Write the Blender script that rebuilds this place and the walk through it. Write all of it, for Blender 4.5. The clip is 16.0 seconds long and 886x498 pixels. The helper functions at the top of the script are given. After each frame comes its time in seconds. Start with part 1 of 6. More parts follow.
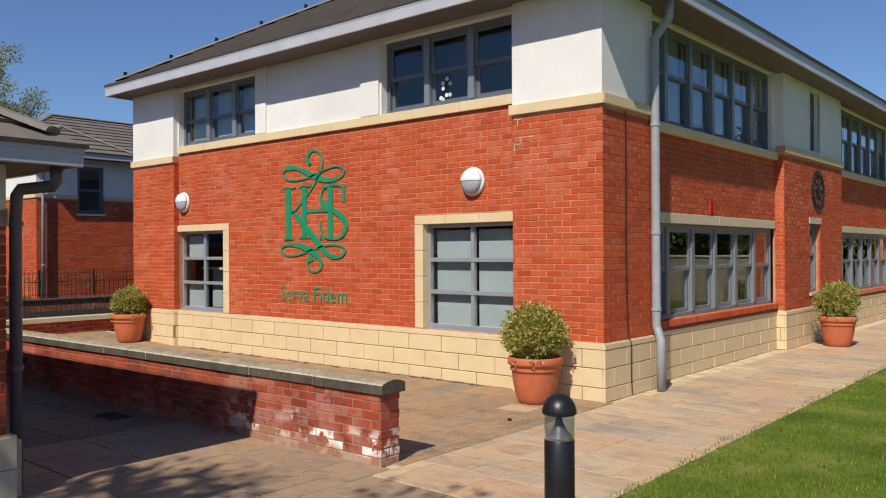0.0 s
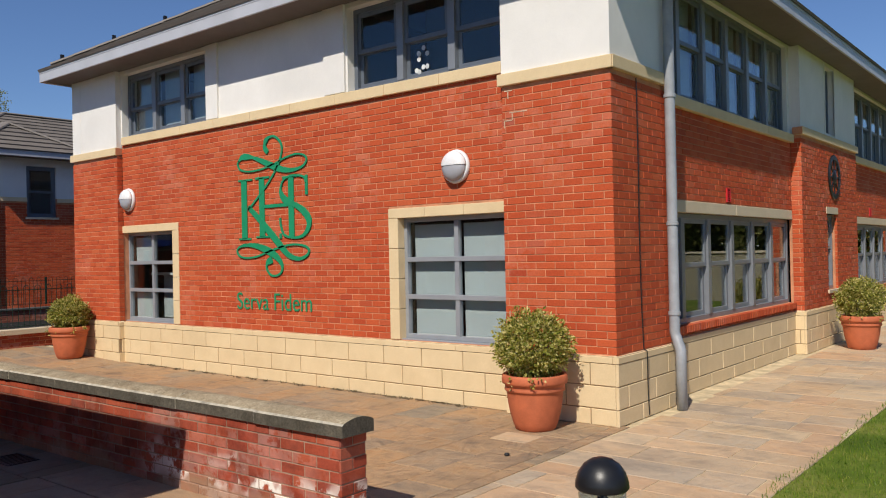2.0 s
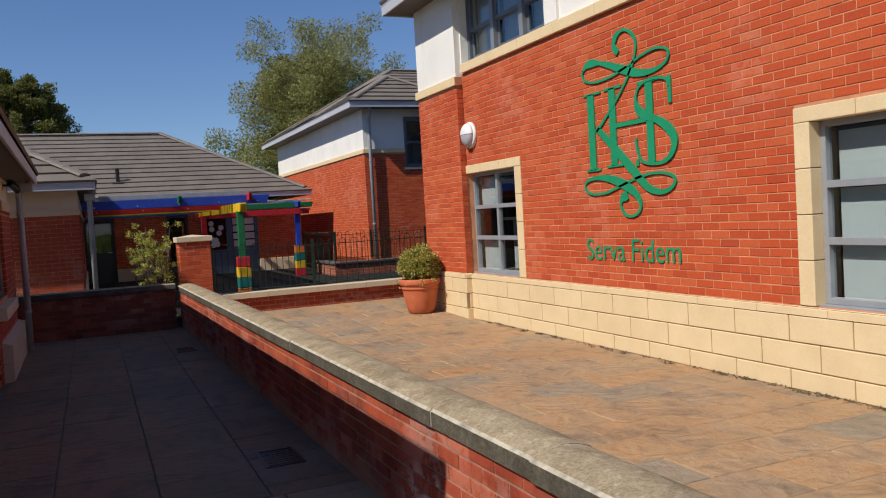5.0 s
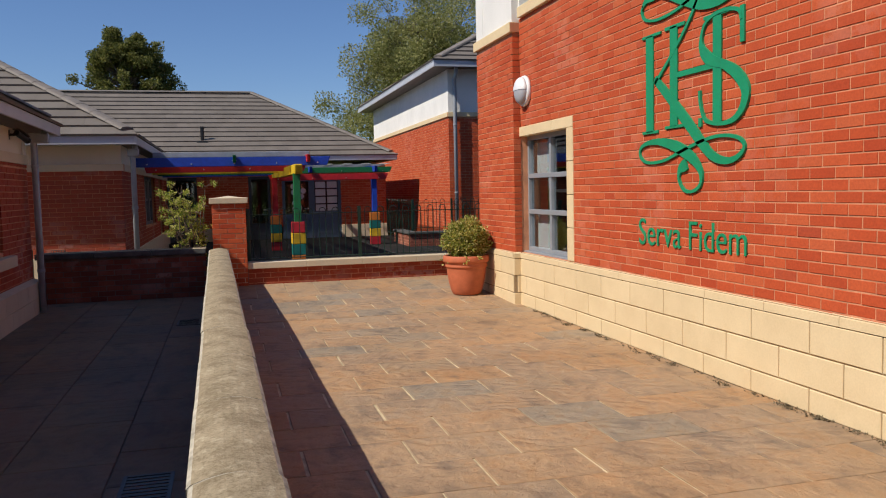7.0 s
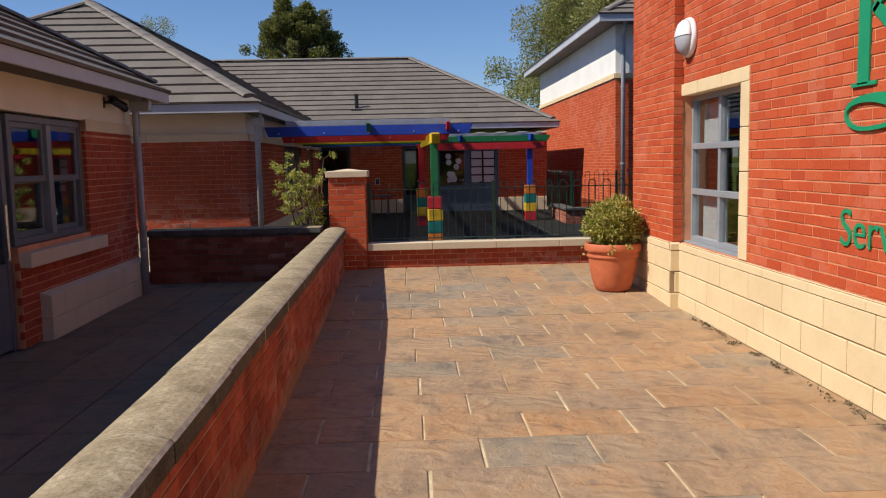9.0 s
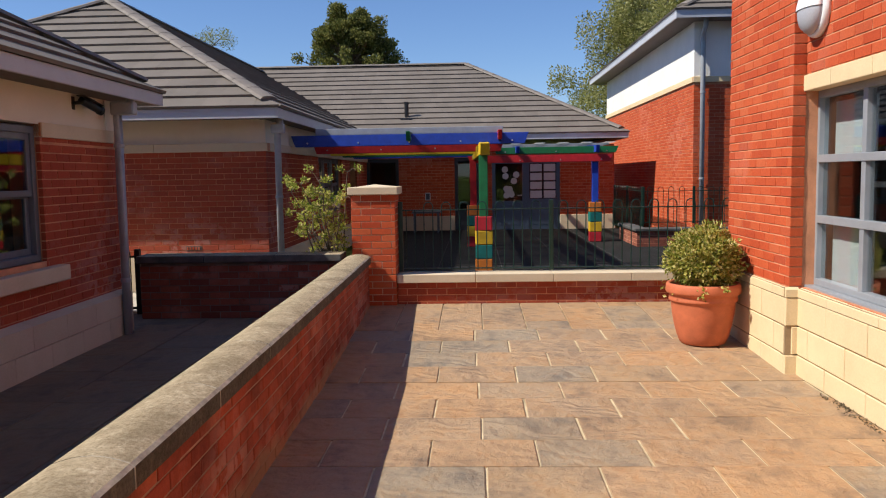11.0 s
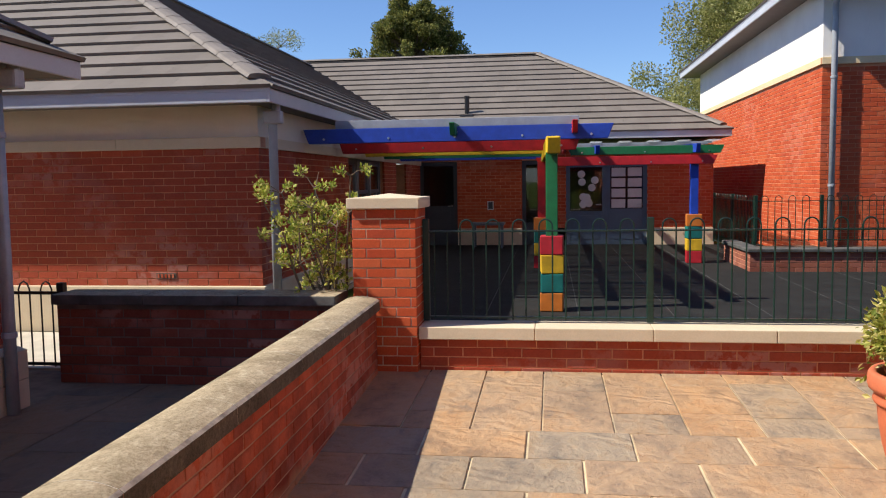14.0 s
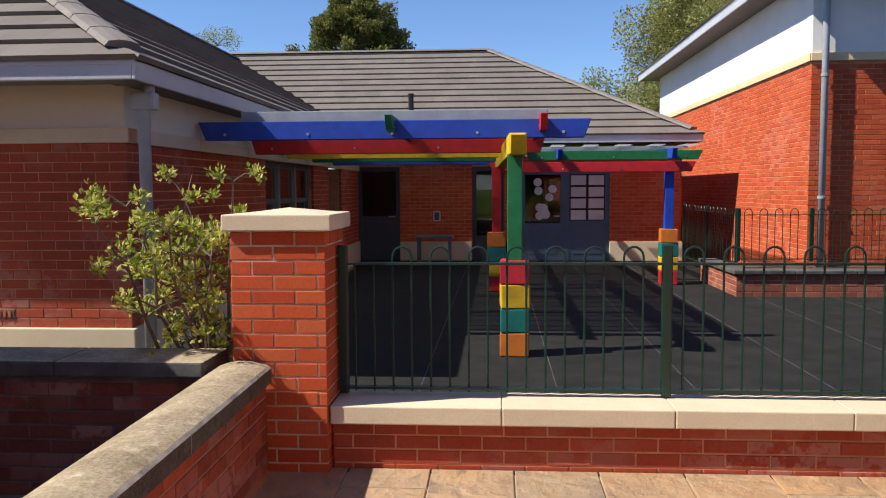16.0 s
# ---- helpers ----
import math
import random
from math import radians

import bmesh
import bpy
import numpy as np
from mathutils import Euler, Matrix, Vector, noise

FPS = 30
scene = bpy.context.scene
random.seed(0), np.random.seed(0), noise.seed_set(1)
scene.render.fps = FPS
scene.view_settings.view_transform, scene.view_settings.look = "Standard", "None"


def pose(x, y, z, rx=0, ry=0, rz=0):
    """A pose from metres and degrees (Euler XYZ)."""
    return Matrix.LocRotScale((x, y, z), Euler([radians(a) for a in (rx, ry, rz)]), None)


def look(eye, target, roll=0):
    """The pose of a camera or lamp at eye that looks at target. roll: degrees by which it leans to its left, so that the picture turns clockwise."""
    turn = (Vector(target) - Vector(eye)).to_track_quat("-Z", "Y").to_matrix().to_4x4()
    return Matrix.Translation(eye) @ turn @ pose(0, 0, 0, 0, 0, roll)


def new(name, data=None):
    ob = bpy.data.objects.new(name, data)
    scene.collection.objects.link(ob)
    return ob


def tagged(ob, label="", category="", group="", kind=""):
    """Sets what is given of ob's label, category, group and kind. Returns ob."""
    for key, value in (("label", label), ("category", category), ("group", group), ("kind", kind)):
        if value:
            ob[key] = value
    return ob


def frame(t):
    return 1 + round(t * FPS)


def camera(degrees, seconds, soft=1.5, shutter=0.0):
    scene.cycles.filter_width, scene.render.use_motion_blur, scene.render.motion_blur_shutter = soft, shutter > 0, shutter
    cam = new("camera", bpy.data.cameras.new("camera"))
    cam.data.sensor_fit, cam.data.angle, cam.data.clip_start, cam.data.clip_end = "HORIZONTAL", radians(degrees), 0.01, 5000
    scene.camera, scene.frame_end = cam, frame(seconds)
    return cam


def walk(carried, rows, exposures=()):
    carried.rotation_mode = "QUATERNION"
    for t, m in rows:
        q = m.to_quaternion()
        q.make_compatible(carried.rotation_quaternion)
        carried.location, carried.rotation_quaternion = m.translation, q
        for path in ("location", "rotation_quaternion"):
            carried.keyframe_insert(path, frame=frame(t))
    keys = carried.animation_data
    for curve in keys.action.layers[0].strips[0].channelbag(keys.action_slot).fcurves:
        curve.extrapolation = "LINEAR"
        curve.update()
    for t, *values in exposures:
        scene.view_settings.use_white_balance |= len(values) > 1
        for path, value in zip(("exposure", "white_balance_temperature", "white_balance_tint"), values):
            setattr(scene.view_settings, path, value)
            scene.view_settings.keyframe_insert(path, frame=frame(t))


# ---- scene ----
cam = camera(57.4, 16.0, 1.1)
EXPOSURES = ((0, 0.12), (2, 0.06), (4, 0.08), (6.5, 0.11), (8.5, 0.26), (11.5, 0.58), (13, 0.74), (16, 0.80))
PATH = [
    (0, (-0.086, 0.323, 1.729), (-1.385, 1.844, 1.736), -0.3),
    (0.5, (-0.292, 0.629, 1.705), (-1.602, 2.14, 1.72), -0.3),
    (1, (-0.565, 0.914, 1.687), (-1.857, 2.44, 1.721), -0.4),
    (1.5, (-0.847, 1.195, 1.689), (-2.099, 2.754, 1.723), -0.8),
    (2, (-1.111, 1.546, 1.683), (-2.372, 3.098, 1.694), -1.2),
    (2.5, (-1.472, 1.838, 1.629), (-2.804, 3.331, 1.632), -0.5),
    (3, (-1.835, 2.14, 1.633), (-3.315, 3.485, 1.627), -0.8),
    (3.5, (-2.169, 2.425, 1.647), (-3.837, 3.528, 1.601), -1.4),
    (4, (-2.54, 2.749, 1.604), (-4.303, 3.69, 1.524), -2.6),
    (4.2, (-2.637, 2.873, 1.612), (-4.419, 3.778, 1.531), -2.9),
    (6.3, (-3.62, 4.594, 1.466), (-5.508, 5.242, 1.339), -1.6),
    (6.5, (-3.758, 4.705, 1.467), (-5.654, 5.326, 1.331), -1.1),
    (7, (-4.043, 5.041, 1.49), (-5.971, 5.551, 1.343), -1.3),
    (7.5, (-4.358, 5.374, 1.515), (-6.321, 5.712, 1.341), -1.5),
    (8, (-4.86, 5.585, 1.49), (-6.836, 5.807, 1.276), -0.5),
    (8.5, (-5.196, 5.765, 1.508), (-7.177, 5.926, 1.288), -1.2),
    (9, (-5.654, 5.927, 1.536), (-7.641, 6.0, 1.321), -1.2),
    (11.3, (-7.832, 6.252, 1.564), (-9.822, 6.146, 1.397), -0.6),
    (11.5, (-8.016, 6.284, 1.579), (-10.005, 6.158, 1.423), -0.3),
    (12, (-8.589, 6.28, 1.539), (-10.576, 6.117, 1.383), -0.1),
    (12.5, (-9.047, 6.302, 1.536), (-11.029, 6.099, 1.364), -0.8),
    (13, (-9.529, 6.31, 1.571), (-11.504, 6.039, 1.402), -0.6),
    (13.5, (-10.031, 6.273, 1.571), (-12.005, 6.004, 1.399), -0.2),
    (14, (-10.556, 6.312, 1.547), (-12.531, 6.047, 1.382), -0.8),
    (14.5, (-11.032, 6.294, 1.538), (-13.008, 6.041, 1.37), 0.3),
    (15, (-11.545, 6.25, 1.569), (-13.528, 6.048, 1.405), 0.4),
    (15.5, (-12.04, 6.227, 1.585), (-14.025, 6.033, 1.432), -0.1),
    (16, (-12.534, 6.165, 1.561), (-14.524, 6.032, 1.412), -0.3),
]
walk(cam, [(t, look(eye, target, roll)) for t, eye, target, roll in PATH], EXPOSURES)

# ---- world, sun, exposure ----
TO_SUN = Vector((0.28, -0.90, 1.0)).normalized()
world = bpy.data.worlds.new("sky")
scene.world = world
world.use_nodes = True
wn = world.node_tree.nodes
sky = wn.new("ShaderNodeTexSky")
sky.sky_type = "NISHITA"
sky.sun_disc = False
sky.sun_elevation = math.asin(TO_SUN.z)
sky.sun_rotation = math.atan2(TO_SUN.x, TO_SUN.y)
sky.air_density, sky.dust_density, sky.ozone_density = 1.15, 0.0, 9.5
sky.altitude = 1200
tint = wn.new("ShaderNodeMix")
tint.data_type, tint.blend_type = "RGBA", "MULTIPLY"
tint.inputs[0].default_value, tint.inputs[7].default_value = 1.0, (1.06, 0.98, 1.01, 1)
world.node_tree.links.new(sky.outputs[0], tint.inputs[6])
world.node_tree.links.new(tint.outputs[2], wn["Background"].inputs[0])
wn["Background"].inputs[1].default_value = 0.088
sun = new("sun", bpy.data.lights.new("sun", "SUN"))
sun.data.energy, sun.data.angle, sun.data.color = 4.5, radians(0.5), (1.0, 0.93, 0.82)
sun.matrix_basis = look(TO_SUN * 60, (0, 0, 0))


# ---- materials ----
class Nodes:
    """Short way to write a node tree."""

    def __init__(self, name):
        self.mat = bpy.data.materials.new(name)
        self.mat.use_nodes = True
        self.tree = self.mat.node_tree
        self.bsdf = self.tree.nodes["Principled BSDF"]

    def add(self, kind, **values):
        node = self.tree.nodes.new("ShaderNode" + kind)
        for key, value in values.items():
            if key in node.inputs:
                node.inputs[key].default_value = value
        return node

    def link(self, a, b):
        self.tree.links.new(a, b)

    def coords(self):
        return self.add("TexCoord").outputs["Object"]

    def place(self):
        return self.add("NewGeometry").outputs["Position"]

    def noise(self, scale, detail=4.0, rough=0.55, at=None, squash=None):
        n = self.add("TexNoise", Scale=scale, Detail=detail, Roughness=rough)
        at = at or self.place()
        if squash:
            m = self.add("Mapping")
            m.inputs["Scale"].default_value = squash
            self.link(at, m.inputs["Vector"])
            at = m.outputs[0]
        self.link(at, n.inputs["Vector"])
        return n.outputs["Fac"]

    def ramp(self, fac, stops):
        r = self.add("ValToRGB")
        el = r.color_ramp.elements
        while len(el) < len(stops):
            el.new(0.5)
        for e, (p, c) in zip(el, stops):
            e.position, e.color = p, (*c, 1)
        self.link(fac, r.inputs[0])
        return r.outputs[0]

    def mix(self, fac, a, b, blend="MIX"):
        m = self.tree.nodes.new("ShaderNodeMix")
        m.data_type, m.blend_type = "RGBA", blend
        for socket, v in ((m.inputs[0], fac), (m.inputs[6], a), (m.inputs[7], b)):
            if isinstance(v, (int, float)):
                socket.default_value = v
            elif isinstance(v, tuple):
                socket.default_value = (*v, 1)
            else:
                self.link(v, socket)
        return m.outputs[2]

    def math(self, op, a, b=0.0):
        m = self.tree.nodes.new("ShaderNodeMath")
        m.operation = op
        for socket, v in ((m.inputs[0], a), (m.inputs[1], b)):
            if isinstance(v, (int, float)):
                socket.default_value = v
            else:
                self.link(v, socket)
        return m.outputs[0]

    def piece(self):
        """A random number for each piece, whether an object or an island."""
        a = self.add("ObjectInfo").outputs["Random"]
        b = self.add("NewGeometry").outputs["Random Per Island"]
        return self.math("FRACT", self.math("ADD", a, b))

    def bump(self, height, strength=0.3, distance=0.01):
        b = self.add("Bump", Strength=strength, Distance=distance)
        self.link(height, b.inputs["Height"])
        self.link(b.outputs[0], self.bsdf.inputs["Normal"])

    def done(self, color, rough=0.8, metal=0.0, spec=0.5):
        b = self.bsdf
        if isinstance(color, tuple):
            b.inputs["Base Color"].default_value = (*color, 1)
        else:
            self.link(color, b.inputs["Base Color"])
        if isinstance(rough, (int, float)):
            b.inputs["Roughness"].default_value = rough
        else:
            self.link(rough, b.inputs["Roughness"])
        b.inputs["Metallic"].default_value = metal
        b.inputs["Specular IOR Level"].default_value = spec
        return self.mat


def brick_material(name, stops, bloom=0.0, low=False):
    n = Nodes(name)
    base = n.ramp(n.piece(), stops)
    patch = n.noise(1.1, 5.0, 0.6)
    base = n.mix(n.math("MULTIPLY", n.math("GREATER_THAN", patch, 0.0), 0.22), base, n.ramp(patch, [(0.3, (0.36, 0.05, 0.02)), (0.7, (0.62, 0.15, 0.055))]))
    grain = n.noise(55.0, 5.0, 0.65)
    base = n.mix(0.35, base, n.ramp(grain, [(0.3, (0.35, 0.3, 0.3)), (0.7, (1, 1, 1))]), "MULTIPLY")
    if bloom:
        fine = n.ramp(n.noise(8.0, 8.0, 0.66), [(0.43, (0, 0, 0)), (0.50, (1, 1, 1))])
        fine = n.math("MULTIPLY", fine, n.ramp(n.piece(), [(0.30, (0.12, 0.12, 0.12)), (0.45, (1, 1, 1))]))
        where = n.ramp(n.noise(0.8, 3.0, 0.5), [(0.50, (0.04, 0.04, 0.04)), (0.62, (1, 1, 1))])
        white = n.math("MULTIPLY", fine, where)
        if low:
            grime = n.ramp(n.noise(2.4, 6.0, 0.65), [(0.38, (0.42, 0.36, 0.34)), (0.58, (1, 1, 1))])
            base = n.mix(0.8, base, grime, "MULTIPLY")
            xyz = n.add("SeparateXYZ")
            n.link(n.place(), xyz.inputs[0])
            drift = n.math("ADD", n.math("MULTIPLY", n.noise(1.7, 3.0), 0.5), xyz.outputs["Z"])
            foot = n.ramp(drift, [(0.30, (0.15, 0.15, 0.15)), (0.38, (1, 1, 1)), (0.48, (1, 1, 1)), (0.58, (0.03, 0.03, 0.03))])
            base = n.mix(n.ramp(drift, [(0.29, (0.55, 0.55, 0.55)), (0.38, (0, 0, 0))]), base, (0.34, 0.25, 0.15))
            along = n.ramp(n.math("MULTIPLY", n.math("ADD", xyz.outputs["X"], 9.0), 0.25), [(0.52, (0.06, 0.06, 0.06)), (0.67, (1, 1, 1))])
            wet = n.ramp(n.noise(2.2, 4.0, 0.6), [(0.36, (0, 0, 0)), (0.45, (1, 1, 1))])
            white = n.math("ADD", n.math("MULTIPLY", white, 0.10), n.math("MULTIPLY", n.math("MULTIPLY", fine, wet), n.math("MULTIPLY", foot, along)))
            white = n.math("MINIMUM", white, 1.0)
        base = n.mix(n.math("MULTIPLY", white, bloom), base, (0.86, 0.81, 0.73))
    n.bump(n.noise(120.0, 4.0, 0.7), 0.35, 0.004)
    return n.done(base, 0.85, 0.0, 0.25)


BRICK = brick_material("red_brick", [(0.0, (0.46, 0.064, 0.021)), (0.2, (0.51, 0.079, 0.024)), (0.5, (0.55, 0.088, 0.027)), (0.8, (0.59, 0.112, 0.036)), (0.95, (0.58, 0.13, 0.048)), (1.0, (0.42, 0.060, 0.024))], bloom=0.05)
BRICK_OLD = brick_material("weathered_brick", [(0.0, (0.34, 0.062, 0.034)), (0.5, (0.46, 0.088, 0.042)), (0.85, (0.50, 0.12, 0.06)), (1.0, (0.26, 0.052, 0.036))], bloom=0.95, low=True)
BRICK_LOW = brick_material("dull_red_brick", [(0.0, (0.33, 0.055, 0.028)), (0.5, (0.42, 0.075, 0.034)), (1.0, (0.30, 0.05, 0.028))], bloom=0.12)
BRICK_DULL = brick_material("dull_brown_brick", [(0.0, (0.17, 0.07, 0.05)), (0.6, (0.25, 0.10, 0.07)), (1.0, (0.32, 0.14, 0.10))], bloom=0.1)
BRICK_DARK = brick_material("dark_alley_brick", [(0.0, (0.10, 0.035, 0.028)), (0.6, (0.16, 0.05, 0.036)), (1.0, (0.22, 0.07, 0.05))], bloom=0.12)


def plain(name, color, rough=0.6, metal=0.0, vary=0.12, scale=6.0, bump=0.1, fine=90.0, spec=0.5):
    """Painted or cast surface with faint patches, grain and relief."""
    n = Nodes(name)
    dark = tuple(c * (1 - vary * 1.6) for c in color)
    lit = tuple(min(1.0, c * (1 + vary)) for c in color)
    base = n.ramp(n.noise(scale, 6.0, 0.62), [(0.3, dark), (0.7, lit)])
    base = n.mix(0.25, base, n.ramp(n.noise(fine, 3.0), [(0.3, (0.6, 0.6, 0.6)), (0.7, (1, 1, 1))]), "MULTIPLY")
    rgh = n.math("ADD", n.math("MULTIPLY", n.noise(scale * 3, 3.0), 0.2), rough - 0.1)
    if bump:
        n.bump(n.noise(fine, 4.0), bump, 0.006)
    return n.done(base, rgh, metal, spec)


def stone(name, stops, bump=0.25, soil=0.35):
    n = Nodes(name)
    base = n.ramp(n.piece(), stops)
    cloud = n.ramp(n.noise(3.0, 7.0, 0.65), [(0.3, (0.72, 0.68, 0.62)), (0.65, (1, 1, 1))])
    base = n.mix(soil, base, cloud, "MULTIPLY")
    base = n.mix(0.3, base, n.ramp(n.noise(80.0, 4.0), [(0.3, (0.7, 0.68, 0.65)), (0.7, (1, 1, 1))]), "MULTIPLY")
    n.bump(n.noise(60.0, 6.0, 0.7), bump, 0.006)
    return n.done(base, 0.82, 0.0, 0.3)


STONE = stone("cream_cast_stone", [(0.0, (0.73, 0.575, 0.35)), (0.5, (0.765, 0.605, 0.37)), (1.0, (0.745, 0.585, 0.355))])
STONE_PALE = stone("pale_cast_stone", [(0.0, (0.62, 0.52, 0.37)), (1.0, (0.68, 0.57, 0.41))])
MORTAR_OLD = plain("weathered_mortar", (0.36, 0.22, 0.15), 0.95, 0, 0.3, 4.0, 0.4)
MORTAR_PALE = plain("pale_lime_mortar", (0.60, 0.44, 0.30), 0.95, 0, 0.25, 4.0, 0.4)
MORTAR = plain("sandy_mortar", (0.60, 0.265, 0.14), 0.95, 0, 0.2, 4.0, 0.4)
JOINT_STONE = plain("brown_stone_joint", (0.34, 0.24, 0.135), 0.95, 0, 0.2, 4.0, 0.3)
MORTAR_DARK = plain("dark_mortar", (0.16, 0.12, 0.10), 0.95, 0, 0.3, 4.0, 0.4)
RENDER_WHITE = plain("white_render", (0.80, 0.78, 0.74), 0.9, 0, 0.05, 1.2, 0.25, 160.0, 0.2)
RENDER_CREAM = plain("cream_render", (0.74, 0.68, 0.58), 0.9, 0, 0.06, 1.2, 0.25, 160.0, 0.2)
FASCIA = plain("grey_painted_fascia", (0.48, 0.49, 0.53), 0.45, 0, 0.06, 2.0, 0.05)
SOFFIT = plain("brown_grey_soffit_board", (0.15, 0.13, 0.118), 0.7, 0, 0.08, 2.0, 0.05)
PIPE = plain("grey_painted_metal", (0.33, 0.35, 0.38), 0.4, 0.0, 0.1, 8.0, 0.05)
PIPE_DARK = plain("dark_grey_painted_metal", (0.12, 0.12, 0.135), 0.42, 0.0, 0.12, 8.0, 0.05)
ALU_MID = plain("mid_grey_window_paint", (0.22, 0.235, 0.26), 0.35, 0.15, 0.06, 5.0, 0.03)
ALU = plain("grey_window_aluminium", (0.33, 0.35, 0.38), 0.4, 0.2, 0.06, 5.0, 0.03)
ALU_DARK = plain("slate_grey_window_paint", (0.13, 0.15, 0.18), 0.4, 0.1, 0.08, 5.0, 0.03)
BLIND = plain("pale_grey_roller_blind", (0.55, 0.57, 0.57), 0.9, 0, 0.04, 3.0, 0.05)
ROOM = plain("room_shade_lining", (0.085, 0.08, 0.078), 0.9, 0, 0.1, 1.0, 0.0)
TERRACOTTA = plain("terracotta", (0.52, 0.135, 0.055), 0.72, 0, 0.12, 7.0, 0.12)
SOIL = plain("dark_soil", (0.05, 0.035, 0.025), 0.95, 0, 0.3, 20.0, 0.8, 60.0)
BLACK = plain("black_powder_coat", (0.012, 0.012, 0.013), 0.38, 0, 0.1, 12.0, 0.05)
GREEN_METAL = plain("dark_green_painted_steel", (0.004, 0.026, 0.017), 0.4, 0, 0.15, 12.0, 0.05)
GREEN_SIGN = plain("green_painted_letters", (0.01, 0.27, 0.12), 0.5, 0, 0.06, 6.0, 0.03)
WHITE_PLASTIC = plain("white_plastic", (0.80, 0.80, 0.80), 0.35, 0, 0.03, 5.0, 0.0)
GREY_PLASTIC = plain("frosted_grey_diffuser", (0.42, 0.43, 0.47), 0.4, 0, 0.04, 5.0, 0.0)
BUFF_WALL = plain("buff_painted_wall", (0.34, 0.29, 0.19), 0.9, 0, 0.1, 1.2, 0.2)
RUBBER = plain("black_rubber_tiles", (0.0185, 0.0185, 0.0175), 0.9, 0, 0.25, 3.0, 0.5, 200.0, 0.2)
EARTH = plain("bare_earth", (0.10, 0.075, 0.05), 0.95, 0, 0.3, 6.0, 0.6, 40.0)
WOOD_RED = plain("red_painted_timber", (0.55, 0.015, 0.022), 0.5, 0, 0.14, 9.0, 0.12)
WOOD_BLUE = plain("blue_painted_timber", (0.012, 0.055, 0.42), 0.5, 0, 0.14, 9.0, 0.12)
WOOD_GREEN = plain("green_painted_timber", (0.008, 0.16, 0.05), 0.5, 0, 0.14, 9.0, 0.12)
WOOD_YELLOW = plain("yellow_painted_timber", (0.78, 0.52, 0.02), 0.5, 0, 0.12, 9.0, 0.12)
PAD_ORANGE = plain("orange_vinyl_pad", (0.55, 0.16, 0.02), 0.5, 0, 0.15, 7.0, 0.1)
PAD_TEAL = plain("teal_vinyl_pad", (0.01, 0.16, 0.14), 0.5, 0, 0.15, 7.0, 0.1)
PAD_YELLOW = plain("yellow_vinyl_pad", (0.68, 0.42, 0.02), 0.5, 0, 0.15, 7.0, 0.1)
PAD_RED = plain("red_vinyl_pad", (0.45, 0.015, 0.025), 0.5, 0, 0.15, 7.0, 0.1)
DOOR_BLUE = plain("blue_grey_door_paint", (0.10, 0.15, 0.21), 0.5, 0, 0.08, 4.0, 0.05)
DOOR_GREY = plain("dark_grey_door_paint", (0.05, 0.06, 0.07), 0.5, 0, 0.08, 4.0, 0.05)
PAPER = plain("white_paper", (0.70, 0.70, 0.68), 0.9, 0, 0.04, 4.0, 0.0)
CHROME = plain("brushed_steel", (0.62, 0.62, 0.62), 0.3, 1.0, 0.05, 10.0, 0.0)
BARK = plain("grey_brown_bark", (0.16, 0.12, 0.085), 0.95, 0, 0.3, 6.0, 0.8, 40.0)


def sheet_material():
    n = Nodes("milky_polycarbonate")
    out = n.tree.nodes["Material Output"]
    thin, clear, first, second = n.add("BsdfTranslucent"), n.add("BsdfTransparent"), n.add("MixShader", Fac=0.45), n.add("MixShader", Fac=0.55)
    thin.inputs[0].default_value = (0.75, 0.78, 0.80, 1)
    mat = n.done(n.ramp(n.noise(2.0), [(0.3, (0.56, 0.59, 0.61)), (0.7, (0.66, 0.68, 0.70))]), 0.3)
    n.link(n.bsdf.outputs[0], first.inputs[1])
    n.link(thin.outputs[0], first.inputs[2])
    n.link(first.outputs[0], second.inputs[1])
    n.link(clear.outputs[0], second.inputs[2])
    n.link(second.outputs[0], out.inputs[0])
    return mat


SHEET = sheet_material()


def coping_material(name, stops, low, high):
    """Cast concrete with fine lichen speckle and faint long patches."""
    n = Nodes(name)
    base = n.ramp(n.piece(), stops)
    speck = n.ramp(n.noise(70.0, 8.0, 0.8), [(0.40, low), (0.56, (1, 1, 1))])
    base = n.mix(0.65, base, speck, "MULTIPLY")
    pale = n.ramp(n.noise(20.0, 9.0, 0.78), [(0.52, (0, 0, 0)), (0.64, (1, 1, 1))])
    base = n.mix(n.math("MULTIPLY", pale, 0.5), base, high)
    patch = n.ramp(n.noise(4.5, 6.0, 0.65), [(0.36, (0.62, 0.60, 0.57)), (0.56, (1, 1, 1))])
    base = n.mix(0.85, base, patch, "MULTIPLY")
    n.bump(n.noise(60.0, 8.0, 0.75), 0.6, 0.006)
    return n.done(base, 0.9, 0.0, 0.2)


